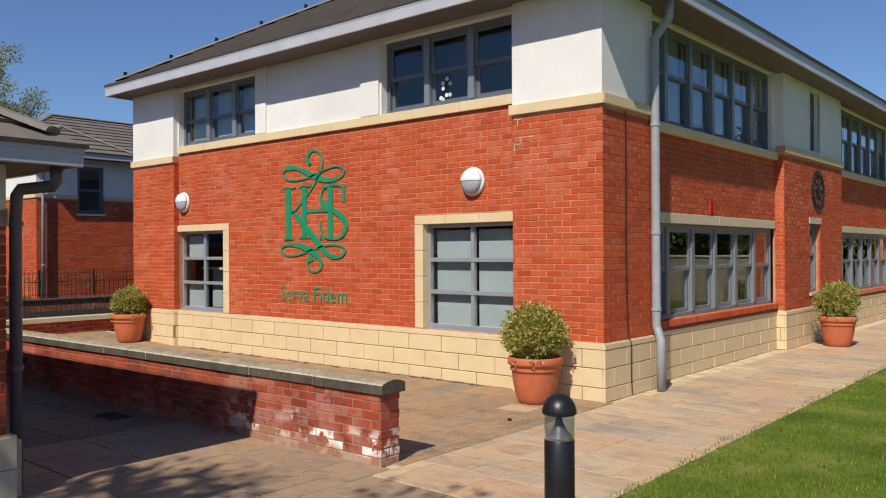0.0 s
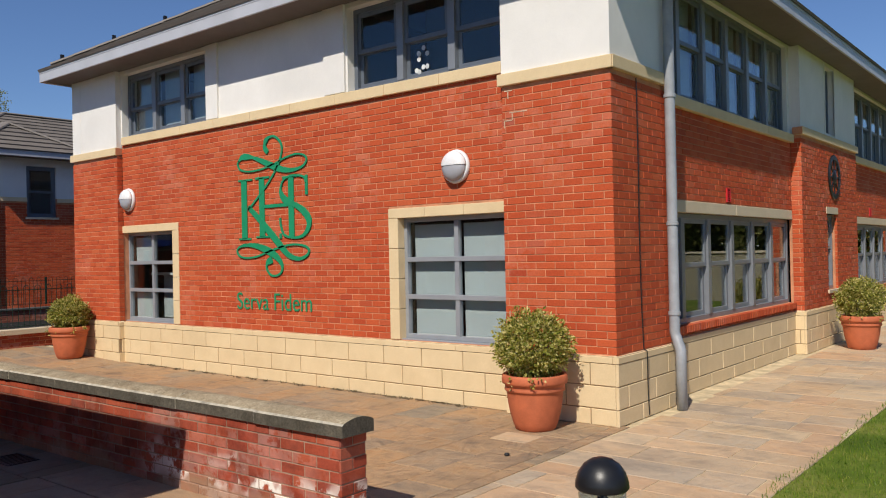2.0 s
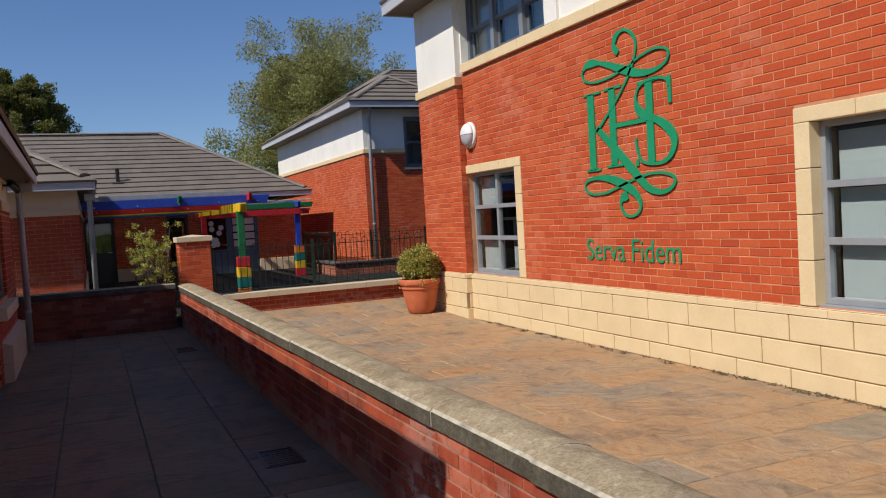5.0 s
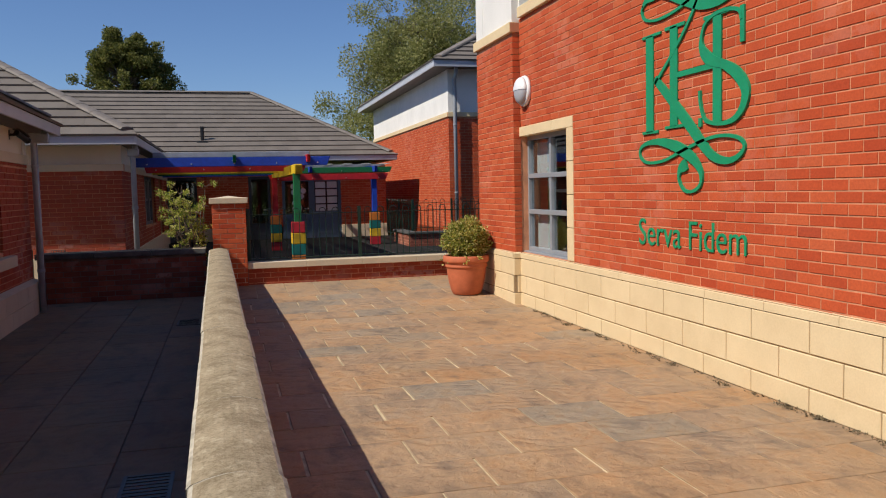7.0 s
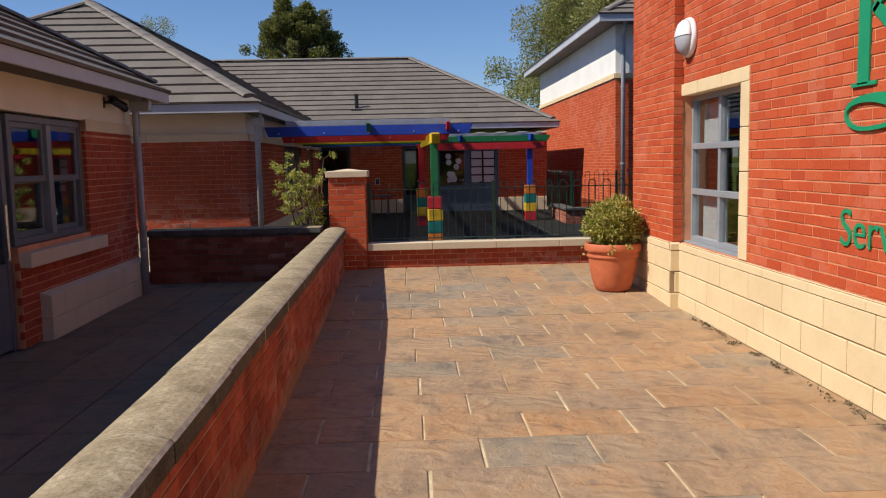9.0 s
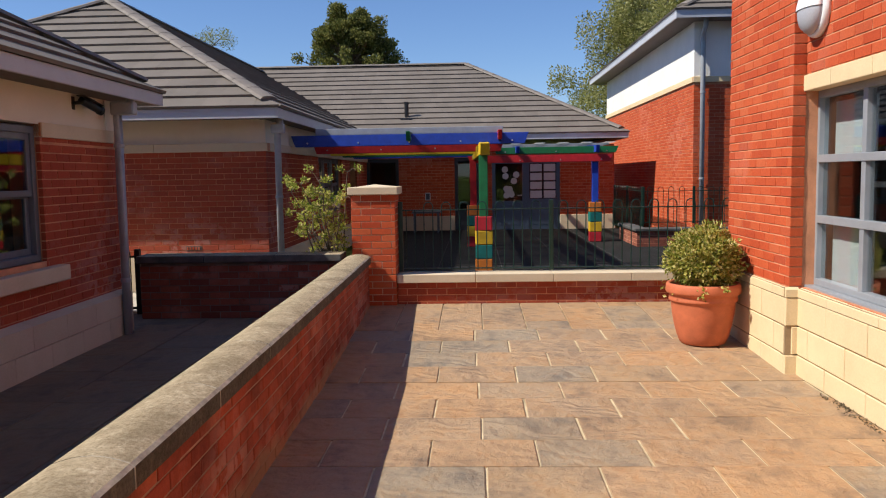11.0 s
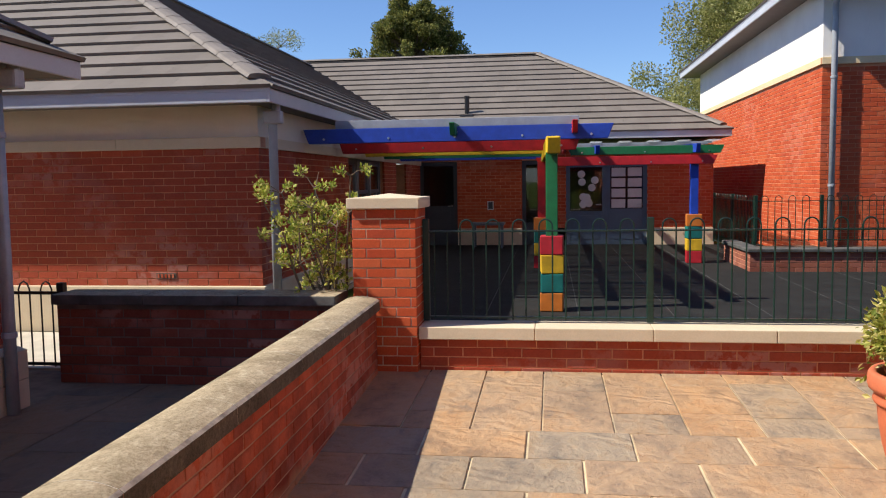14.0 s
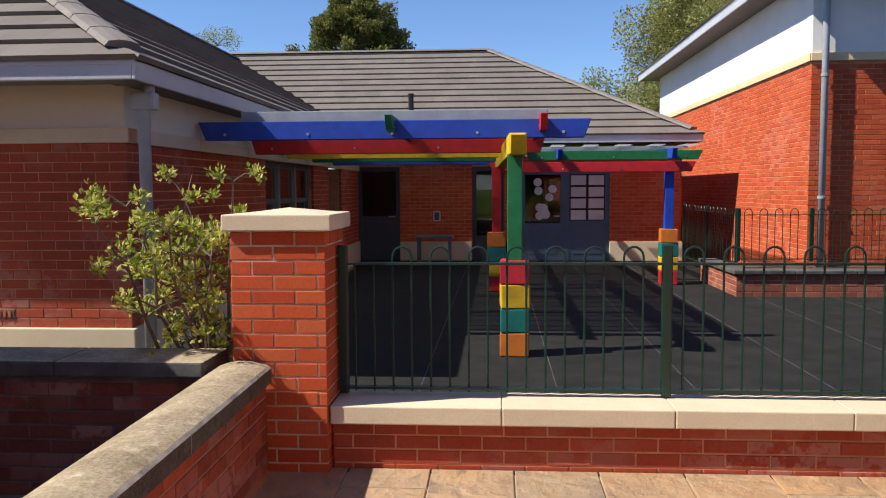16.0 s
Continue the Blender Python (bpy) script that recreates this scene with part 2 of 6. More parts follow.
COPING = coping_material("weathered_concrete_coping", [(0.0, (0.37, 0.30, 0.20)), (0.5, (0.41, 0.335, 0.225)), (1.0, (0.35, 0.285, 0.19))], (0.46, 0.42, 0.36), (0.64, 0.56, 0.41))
COPING_SIDE = coping_material("darker_coping_side", [(0.0, (0.10, 0.09, 0.07)), (0.5, (0.13, 0.115, 0.09)), (1.0, (0.09, 0.08, 0.062))], (0.35, 0.34, 0.31), (0.20, 0.17, 0.12))
PALE_JOINT = plain("pale_coping_mortar", (0.48, 0.43, 0.34), 0.95, 0, 0.3, 14.0, 0.4)
COPING_DARK = plain("dark_concrete_coping", (0.085, 0.085, 0.08), 0.8, 0, 0.35, 5.0, 0.4, 50.0)


def slab_material(name, stops, bump, veins=0.6):
    """Riven sandstone: a tone for each slab, bedding swirls and grain."""
    n = Nodes(name)
    base = n.ramp(n.piece(), stops)
    at = n.place()
    shift = n.add("VectorMath")
    shift.operation = "ADD"
    rnd = n.add("ObjectInfo").outputs["Random"]
    n.link(at, shift.inputs[0])
    n.link(n.math("MULTIPLY", rnd, 37.0), shift.inputs[1])
    swirl = n.noise(2.8, 9.0, 0.68, shift.outputs[0], (0.9, 1.4, 1.0))
    base = n.mix(veins, base, n.ramp(swirl, [(0.32, (0.38, 0.41, 0.47)), (0.43, (0.76, 0.73, 0.70)), (0.51, (1.0, 0.96, 0.88)), (0.60, (1.0, 0.84, 0.64)), (0.70, (0.50, 0.50, 0.54))]), "MULTIPLY")
    blot = n.noise(1.0, 5.0, 0.6)
    base = n.mix(0.35, base, n.ramp(blot, [(0.35, (0.55, 0.52, 0.5)), (0.6, (1, 1, 1))]), "MULTIPLY")
    base = n.mix(0.3, base, n.ramp(n.noise(70.0, 5.0, 0.7), [(0.3, (0.55, 0.52, 0.5)), (0.7, (1, 1, 1))]), "MULTIPLY")
    w = n.add("TexWave", Scale=1.7, Distortion=16.0, Detail=5.0)
    w.inputs["Detail Scale"].default_value = 1.4
    n.link(shift.outputs[0], w.inputs["Vector"])
    n.bump(n.math("ADD", n.math("MULTIPLY", w.outputs["Fac"], 0.7), n.noise(30.0, 6.0, 0.7)), bump, 0.02)
    return n.done(base, 0.72, 0.0, 0.35)


SLAB = slab_material("riven_sandstone", [(0.0, (0.47, 0.305, 0.175)), (0.3, (0.43, 0.30, 0.19)), (0.55, (0.40, 0.295, 0.20)), (0.72, (0.49, 0.31, 0.17)), (0.88, (0.33, 0.28, 0.215)), (1.0, (0.44, 0.31, 0.19))], 0.6, 0.7)
SLAB_PATH = slab_material("pale_sandstone", [(0.0, (0.57, 0.43, 0.29)), (0.2, (0.61, 0.44, 0.28)), (0.4, (0.50, 0.41, 0.31)), (0.6, (0.65, 0.50, 0.33)), (0.8, (0.60, 0.40, 0.25)), (1.0, (0.56, 0.45, 0.32))], 0.3, 0.5)
# One stone in two tones: the alley's shade and sun are put into colour.
SLAB_SHADED = slab_material("shaded_sandstone", [(0.0, (0.215, 0.155, 0.10)), (0.4, (0.265, 0.19, 0.115)), (0.7, (0.21, 0.165, 0.12)), (1.0, (0.27, 0.18, 0.11))], 0.35)
SLAB_SUNLIT = slab_material("sunlit_sandstone", [(0.0, (0.38, 0.27, 0.18)), (0.3, (0.45, 0.32, 0.21)), (0.6, (0.35, 0.265, 0.19)), (0.8, (0.46, 0.31, 0.19)), (1.0, (0.40, 0.29, 0.20))], 0.4, 0.5)
JOINT = plain("pale_sand_joint", (0.62, 0.50, 0.31), 0.95, 0, 0.25, 5.0, 0.3)
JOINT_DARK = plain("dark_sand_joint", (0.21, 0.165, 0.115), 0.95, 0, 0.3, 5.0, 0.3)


def tile_material():
    n = Nodes("grey_brown_concrete_tiles")
    base = n.ramp(n.piece(), [(0.0, (0.160, 0.138, 0.120)), (0.5, (0.172, 0.149, 0.130)), (1.0, (0.186, 0.160, 0.140))])
    base = n.mix(0.5, base, n.ramp(n.noise(1.5, 7.0, 0.65), [(0.3, (0.65, 0.65, 0.65)), (0.65, (1, 1, 1))]), "MULTIPLY")
    n.bump(n.noise(90.0, 4.0), 0.3, 0.005)
    return n.done(base, 0.8, 0.0, 0.3)


TILE = tile_material()
HIP = plain("grey_hip_tile", (0.205, 0.178, 0.157), 0.8, 0, 0.14, 3.0, 0.3)
PALE_CONCRETE = plain("pale_concrete_path", (0.50, 0.46, 0.38), 0.9, 0, 0.12, 3.0, 0.3)
LITTER = plain("dry_brown_litter", (0.15, 0.115, 0.065), 0.95, 0, 0.3, 30.0, 0.0)


def glass_material():
    n = Nodes("window_glass")
    out = n.tree.nodes["Material Output"]
    clear = n.add("BsdfTransparent")
    clear.inputs[0].default_value = (0.80, 0.86, 0.87, 1)
    gloss = n.add("BsdfGlossy", Roughness=0.015)
    gloss.inputs[0].default_value = (0.95, 0.97, 1.0, 1)
    edge = n.add("LayerWeight", Blend=0.5)
    fres = n.math("ADD", n.math("MULTIPLY", n.math("POWER", edge.outputs["Facing"], 4.0), 0.9), 0.045)
    wave = n.add("Bump", Strength=0.02, Distance=0.02)
    n.link(n.noise(1.3, 1.0), wave.inputs["Height"])
    n.link(wave.outputs[0], gloss.inputs["Normal"])
    mixer = n.add("MixShader")
    n.link(fres, mixer.inputs[0])
    n.link(clear.outputs[0], mixer.inputs[1])
    n.link(gloss.outputs[0], mixer.inputs[2])
    n.link(mixer.outputs[0], out.inputs[0])
    return n.mat


GLASS = glass_material()


def leaf_material(name, stops, rough=0.5, patches=False):
    n = Nodes(name)
    base = n.ramp(n.piece(), stops)
    base = n.mix(0.25, base, n.ramp(n.noise(30.0, 3.0), [(0.3, (0.6, 0.65, 0.5)), (0.7, (1, 1, 1))]), "MULTIPLY")
    if patches:
        base = n.mix(0.9, base, n.ramp(n.noise(2.0, 7.0, 0.66), [(0.34, (0.26, 0.42, 0.22)), (0.48, (0.80, 0.92, 0.70)), (0.58, (1.0, 1.0, 0.85)), (0.70, (1.0, 0.82, 0.80))]), "MULTIPLY")
    mat = n.done(base, rough, 0.0, 0.3)
    out = n.tree.nodes["Material Output"]
    thin = n.add("BsdfTranslucent")
    n.link(base, thin.inputs[0])
    mixer = n.add("MixShader", Fac=0.42)
    n.link(n.bsdf.outputs[0], mixer.inputs[1])
    n.link(thin.outputs[0], mixer.inputs[2])
    n.link(mixer.outputs[0], out.inputs[0])
    return mat


LEAF_POT = leaf_material("variegated_leaf", [(0.0, (0.12, 0.16, 0.02)), (0.35, (0.30, 0.31, 0.05)), (0.7, (0.56, 0.51, 0.14)), (1.0, (0.76, 0.67, 0.30))])
LEAF_BUSH = leaf_material("lime_shrub_leaf", [(0.0, (0.14, 0.20, 0.02)), (0.4, (0.36, 0.41, 0.06)), (0.8, (0.60, 0.57, 0.15)), (1.0, (0.70, 0.58, 0.26))])
LEAF_TREE = leaf_material("spring_tree_leaf", [(0.0, (0.15, 0.16, 0.05)), (0.6, (0.31, 0.31, 0.105)), (1.0, (0.47, 0.43, 0.19))])
LEAF_CONIFER = leaf_material("dark_conifer_leaf", [(0.0, (0.07, 0.085, 0.02)), (0.6, (0.16, 0.17, 0.045)), (1.0, (0.38, 0.35, 0.11))])
GRASS_BLADE = leaf_material("lawn_grass_blade", [(0.0, (0.11, 0.19, 0.015)), (0.5, (0.21, 0.30, 0.03)), (0.85, (0.34, 0.37, 0.07)), (1.0, (0.45, 0.40, 0.16))], 0.5, True)


def lawn_material():
    n = Nodes("lawn")
    base = n.ramp(n.noise(0.9, 8.0, 0.65), [(0.30, (0.075, 0.13, 0.012)), (0.5, (0.15, 0.21, 0.022)), (0.68, (0.33, 0.31, 0.08))])
    base = n.mix(0.6, base, n.ramp(n.noise(55.0, 5.0, 0.7), [(0.3, (0.35, 0.42, 0.25)), (0.7, (1, 1, 1))]), "MULTIPLY")
    n.bump(n.noise(70.0, 5.0, 0.7), 0.8, 0.02)
    return n.done(base, 0.9, 0.0, 0.2)


LAWN = lawn_material()


# ---- building helpers ----
PLACE = {}


def hang(ob, parent, m):
    """Puts ob at the world pose m, as a child of parent where one is given."""
    if parent is not None:
        ob.parent = parent
        ob.matrix_parent_inverse = PLACE[parent.name].inverted()
    ob.matrix_basis = m
    PLACE[ob.name] = m
    return ob


def mesh_of(name, bm, mat, smooth=False):
    me = bpy.data.meshes.new(name)
    bm.normal_update()
    bm.to_mesh(me)
    bm.free()
    me.materials.append(mat)
    if smooth:
        me.shade_smooth()
    return me


def part(name, bm, material, parent=None, label="", m=None, smooth=False):
    """Links a bmesh as one mesh object at the pose m, under a thing or a part."""
    ob = hang(new(name, mesh_of(name, bm, material, smooth)), parent, m or (PLACE[parent.name] if parent else Matrix()))
    return tagged(ob, label)


def thing(name, m, label, category, group="", kind=""):
    ob = hang(new(name), None, m)
    ob.empty_display_size = 0.2
    return tagged(ob, label, category, group, kind)


def box(bm, a, b, bevel=0.0):
    """A box from corner a to corner b; bevel rounds its edges."""
    c = [(p + q) / 2 for p, q in zip(a, b)]
    s = [abs(q - p) for p, q in zip(a, b)]
    r = bmesh.ops.create_cube(bm, size=1, matrix=Matrix.Translation(c) @ Matrix.Diagonal((*s, 1)))
    if bevel:
        edges = {e for v in r["verts"] for e in v.link_edges}
        bmesh.ops.bevel(bm, geom=list(edges), offset=min(bevel, min(s) * 0.45), segments=2, affect="EDGES", profile=0.6)
    return bm


def boxed(*pairs, bevel=0.0):
    bm = bmesh.new()
    for a, b in pairs:
        box(bm, a, b, bevel)
    return bm


def rod(bm, a, b, r, r2=None, n=10, caps=True):
    """A round bar from a to b."""
    a, b = Vector(a), Vector(b)
    d = b - a
    m = Matrix.Translation((a + b) / 2) @ d.to_track_quat("Z", "Y").to_matrix().to_4x4()
    bmesh.ops.create_cone(bm, cap_ends=caps, segments=n, radius1=r, radius2=r if r2 is None else r2, depth=d.length, matrix=m)
    return bm


def tube(bm, points, r, n=8):
    """A bent round bar along points."""
    pts = [Vector(p) for p in points]
    rings = []
    side = None
    for i, p in enumerate(pts):
        d = (pts[min(i + 1, len(pts) - 1)] - pts[max(i - 1, 0)]).normalized()
        if side is None:
            side = d.orthogonal().normalized()
        side = (side - d * side.dot(d)).normalized()
        up = d.cross(side)
        rr = r[i] if isinstance(r, (list, tuple)) else r
        rings.append([bm.verts.new(p + (side * math.cos(k * math.tau / n) + up * math.sin(k * math.tau / n)) * rr) for k in range(n)])
    for a, b in zip(rings, rings[1:]):
        for k in range(n):
            bm.faces.new((a[k], a[(k + 1) % n], b[(k + 1) % n], b[k]))
    bm.faces.new(rings[0][::-1])
    bm.faces.new(rings[-1])
    return bm


def lathe(bm, profile, n=40, m=None):
    """Turns a profile of (radius, height) about z."""
    rings = [[bm.verts.new((r * math.cos(k * math.tau / n), r * math.sin(k * math.tau / n), z)) for k in range(n)] for r, z in profile]
    for a, b in zip(rings, rings[1:]):
        for k in range(n):
            bm.faces.new((a[k], a[(k + 1) % n], b[(k + 1) % n], b[k]))
    if profile[0][0] > 1e-4:
        bm.faces.new(rings[0][::-1])
    if profile[-1][0] > 1e-4:
        bm.faces.new(rings[-1])
    bmesh.ops.remove_doubles(bm, verts=bm.verts, dist=1e-5)
    if m:
        bmesh.ops.transform(bm, matrix=m, verts=bm.verts)
    return bm


def solid(name, verts, faces, mat, parent, m, kind="stuff", label=""):
    me = bpy.data.meshes.new(name)
    me.from_pydata(verts, [], faces)
    me.materials.append(mat)
    ob = hang(new(name, me), parent, m)
    return tagged(ob, label, kind=kind)


BOX_FACES = ((0, 3, 2, 1), (4, 5, 6, 7), (0, 1, 5, 4), (1, 2, 6, 5), (2, 3, 7, 6), (3, 0, 4, 7))
PIECES = {}


def piece_mesh(kind, w, d, h, chip, mat):
    """A block w x d x h, its outer (-y) edges eased by chip; meshes are shared."""
    key = (kind, round(w, 2), round(d, 3), round(h, 3), mat.name)
    if key not in PIECES:
        w = round(w, 2)
        x, z, c = w / 2, h / 2, chip
        v = [(-x, d, -z), (x, d, -z), (x, d, z), (-x, d, z),
             (-x, c, -z), (x, c, -z), (x, c, z), (-x, c, z),
             (-x + c, 0, -z + c), (x - c, 0, -z + c), (x - c, 0, z - c), (-x + c, 0, z - c)]
        f = [(8, 9, 10, 11)]
        for k in range(4):
            j = (k + 1) % 4
            f += [(4 + k, 4 + j, 8 + j, 8 + k), (k, j, 4 + j, 4 + k)]
        me = bpy.data.meshes.new(kind)
        me.from_pydata(v, [], f)
        me.materials.append(mat)
        PIECES[key] = me
    return PIECES[key]


def wall_body(L, z0, z1, holes, thick, recess, inset=0.0):
    """A wall with openings through it, in its own plane (x along, y inward), as one closed skin."""
    xs = sorted({inset, L - inset, *[h for o in holes for h in o[:2] if inset < h < L - inset]})
    zs = sorted({z0, z1, *[h for o in holes for h in o[2:] if z0 < h < z1]})
    bm = bmesh.new()
    made = {}

    def vert(i, k, s):
        if (i, k, s) not in made:
            made[i, k, s] = bm.verts.new((xs[i], recess + s * thick, zs[k]))
        return made[i, k, s]

    full = {(i, k) for i in range(len(xs) - 1) for k in range(len(zs) - 1) if not any(o[0] < (xs[i] + xs[i + 1]) / 2 < o[1] and o[2] < (zs[k] + zs[k + 1]) / 2 < o[3] for o in holes)}
    for i, k in full:
        c = ((i, k), (i + 1, k), (i + 1, k + 1), (i, k + 1))
        bm.faces.new([vert(*p, 0) for p in c])
        bm.faces.new([vert(*p, 1) for p in c[::-1]])
        for (p, q), other in zip(zip(c, c[1:] + c[:1]), ((i, k - 1), (i + 1, k), (i, k + 1), (i - 1, k))):
            if other not in full:
                bm.faces.new((vert(*q, 0), vert(*p, 0), vert(*p, 1), vert(*q, 1)))
    return bm


def bricks(wall, m, L, z0, z1, holes, near, mat, bond=0.0, name="brick", size=(0.215, 0.065), pitch=(0.225, 0.075), limit=300, chip=0.0025):
    """Lays bricks on the face of a wall: those in the stretch near as pieces, the rest joined."""
    rng = random.Random(len(PLACE))
    verts, faces, made = [], [], 0
    row = 0
    z = z0 + pitch[1] / 2
    while z < z1 - 0.01:
        h = min(size[1], 2 * (z1 - z), size[1])
        x = -((row % 2) * pitch[0] / 2) - bond
        while x < L:
            a, b = max(x, 0.002), min(x + size[0], L - 0.002)
            x += pitch[0]
            spans = [(a, b)]
            for o in holes:
                if o[2] - 0.02 < z < o[3] + 0.02:
                    cut = []
                    for p, q in spans:
                        if q <= o[0] or p >= o[1]:
                            cut.append((p, q))
                            continue
                        if p < o[0]:
                            cut.append((p, o[0] + 0.003))
                        if q > o[1]:
                            cut.append((o[1] - 0.003, q))
                    spans = cut
            for p, q in spans:
                if q - p < 0.03:
                    continue
                out = rng.uniform(-0.002, 0.0015)
                if made < limit and near[0] < (p + q) / 2 < near[1] and near[2] < z < near[3]:
                    made += 1
                    w = q - p
                    ob = new(name, piece_mesh(name, w, 0.04, h, chip, mat))
                    hang(ob, wall, m @ Matrix.Translation(((p + q) / 2, out, z + rng.uniform(-0.001, 0.001))) @ Matrix.Diagonal((w / round(w, 2), 1, 1, 1)))
                else:
                    i = len(verts)
                    c = chip
                    for y, e in ((0.04 + out, 0.0), (out + c, 0.0), (out, c)):
                        verts += [(p + e, y, z - h / 2 + e), (q - e, y, z - h / 2 + e), (q - e, y, z + h / 2 - e), (p + e, y, z + h / 2 - e)]
                    faces.append((i + 8, i + 9, i + 10, i + 11))
                    for k in range(4):
                        j = (k + 1) % 4
                        faces += [(i + 4 + k, i + 4 + j, i + 8 + j, i + 8 + k), (i + k, i + j, i + 4 + j, i + 4 + k)]
        row += 1
        z += pitch[1]
    if verts:
        solid("brickwork" if name == "brick" else "blockwork", verts, faces, mat, wall, m)


LATER = []


def brick_wall(parent, m, L, z0, z1, holes=(), near=(0, 0, 0, 0), mat=None, mortar=None, thick=0.28, name="wall", label="", bond=0.0):
    """A brick wall as a part; its bricks are laid at the end of the file."""
    wall = part(name, wall_body(L, z0, z1, holes, thick, 0.0045, 0.009), mortar or MORTAR, parent, label, m)
    LATER.append((bricks, (wall, m, L, z0, z1, holes, near, mat or BRICK, bond)))
    return wall


def stone_plinth(parent, m, L, top=0.675, mat=None, proud=0.03, pieces=True, z0=0.0, courses=((0.0, 0.153), (0.163, 0.373), (0.383, 0.592)), block=0.6, cap=True):
    """Coursed cast-stone plinth: blocks with joints and a capping course with a sloped top."""
    body = part("plinth", boxed(((0.004, -proud + 0.010, z0), (L - 0.004, 0.1, top - 0.01))), JOINT_STONE, parent, "", m)
    rng = random.Random(5 + len(PLACE))
    if cap:
        x = -0.2
        while x < L:
            a, b = max(x, 0) + 0.002, min(x + 0.72, L) - 0.002
            x += 0.72
            if b - a < 0.02:
                continue
            bm = bmesh.new()
            v = [bm.verts.new(p) for p in ((a, -proud - 0.004, 0.60), (b, -proud - 0.004, 0.60), (b, 0.02, 0.60), (a, 0.02, 0.60), (a, -proud - 0.004, top - 0.018), (b, -proud - 0.004, top - 0.018), (b, 0.02, top), (a, 0.02, top))]
            for f in BOX_FACES:
                bm.faces.new([v[k] for k in f])
            part("capstone", bm, mat or STONE, body, "", m)
    for row, (c, d) in enumerate(courses):
        x = -(row % 2) * block / 2 - 0.1
        while x < L:
            a, b = max(x, 0.002), min(x + block - 0.011, L - 0.002)
            x += block
            if b - a < 0.04:
                continue
            w = b - a
            hang(new("stone_block", piece_mesh("stone_block", w, 0.03, d - c, 0.005, mat or STONE)), body, m @ Matrix.Translation(((a + b) / 2, -proud + rng.uniform(-0.001, 0.001), (c + d) / 2)) @ Matrix.Diagonal((w / round(w, 2), 1, 1, 1)))
    return body


def band(parent, m, x0, x1, z0, z1, proud, mat=None, step=0.9, name="stone_band", back=0.12):
    """A string course of stone lengths butted together."""
    root = part(name, boxed(((x0, -proud + 0.012, z0 + 0.006), (x1, back, z1 - 0.006))), MORTAR, parent, "", m)
    n = max(1, round((x1 - x0) / step))
    for k in range(n):
        a, b = x0 + (x1 - x0) * k / n + 0.002, x0 + (x1 - x0) * (k + 1) / n - 0.002
        part("stone_length", boxed(((a, -proud, z0), (b, 0.04, z1)), bevel=0.008), mat or STONE, root, "", m)
    return root


def pane(parent, m, a, b, c, d, y):
    ob = part("pane", boxed(((a, y, c), (b, y + 0.008, d))), GLASS, parent, "", m)
    ob.visible_shadow = False
    return ob


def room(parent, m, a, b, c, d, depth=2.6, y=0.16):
    """Walls behind a window, coloured dark to stand in for the room's shade."""
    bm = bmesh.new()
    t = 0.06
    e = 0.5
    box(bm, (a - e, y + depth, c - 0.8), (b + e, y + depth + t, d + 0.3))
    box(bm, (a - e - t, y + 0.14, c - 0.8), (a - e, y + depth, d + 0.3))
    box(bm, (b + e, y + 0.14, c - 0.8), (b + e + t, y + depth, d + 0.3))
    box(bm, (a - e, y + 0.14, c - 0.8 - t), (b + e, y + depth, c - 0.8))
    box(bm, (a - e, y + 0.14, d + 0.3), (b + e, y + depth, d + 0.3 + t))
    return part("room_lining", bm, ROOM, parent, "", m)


def frame_ring(a, b, c, d, w, y, thick):
    """A rectangular frame in one closed piece, its front edges eased."""
    bm = wall_body(b - a, c, d, [(w, b - a - w, c + w, d - w)], thick, y)
    bmesh.ops.translate(bm, vec=(a, 0, 0), verts=bm.verts)
    bm.normal_update()
    front = [e for e in bm.edges if all(v.co.y < y + 0.001 for v in e.verts) and len({f.normal.to_tuple(1) for f in e.link_faces}) > 1]
    if front:
        bmesh.ops.bevel(bm, geom=front, offset=0.004, segments=1, affect="EDGES")
    return bm


def grid_window(parent, m, a, b, c, d, cols, rows, y=0.09, mat=None, blinds=(), label=""):
    """Fixed window of equal lights; blinds lists the lights that have a blind down."""
    mat = mat or ALU
    w = 0.05
    win = part("window", frame_ring(a, b, c, d, w, y, 0.07), mat, parent, label, m)
    xs = [a + w + (b - a - 2 * w) * k / cols for k in range(cols + 1)]
    zs = [c + w + (d - c - 2 * w) * k / rows for k in range(rows + 1)]
    for x in xs[1:-1]:
        part("mullion", boxed(((x - 0.03, y + 0.004, c + w), (x + 0.03, y + 0.066, d - w)), bevel=0.004), mat, win, "", m)
    for z in zs[1:-1]:
        part("glazing_bar", boxed(((a + w, y - 0.004, z - 0.028), (b - w, y + 0.062, z + 0.028)), bevel=0.004), mat, win, "", m)
    for i in range(cols):
        for j in range(rows):
            pane(win, m, xs[i] + 0.01, xs[i + 1] - 0.01, zs[j] + 0.01, zs[j + 1] - 0.01, y + 0.035)
            if (i, j) in blinds:
                part("blind", boxed(((xs[i] + 0.035, y + 0.105, zs[j] - 0.01), (xs[i + 1] - 0.035, y + 0.112, zs[j + 1] - 0.035))), BLIND, win, "pale grey blind behind the glass", m)
    room(parent, m, a, b, c, d)
    return win


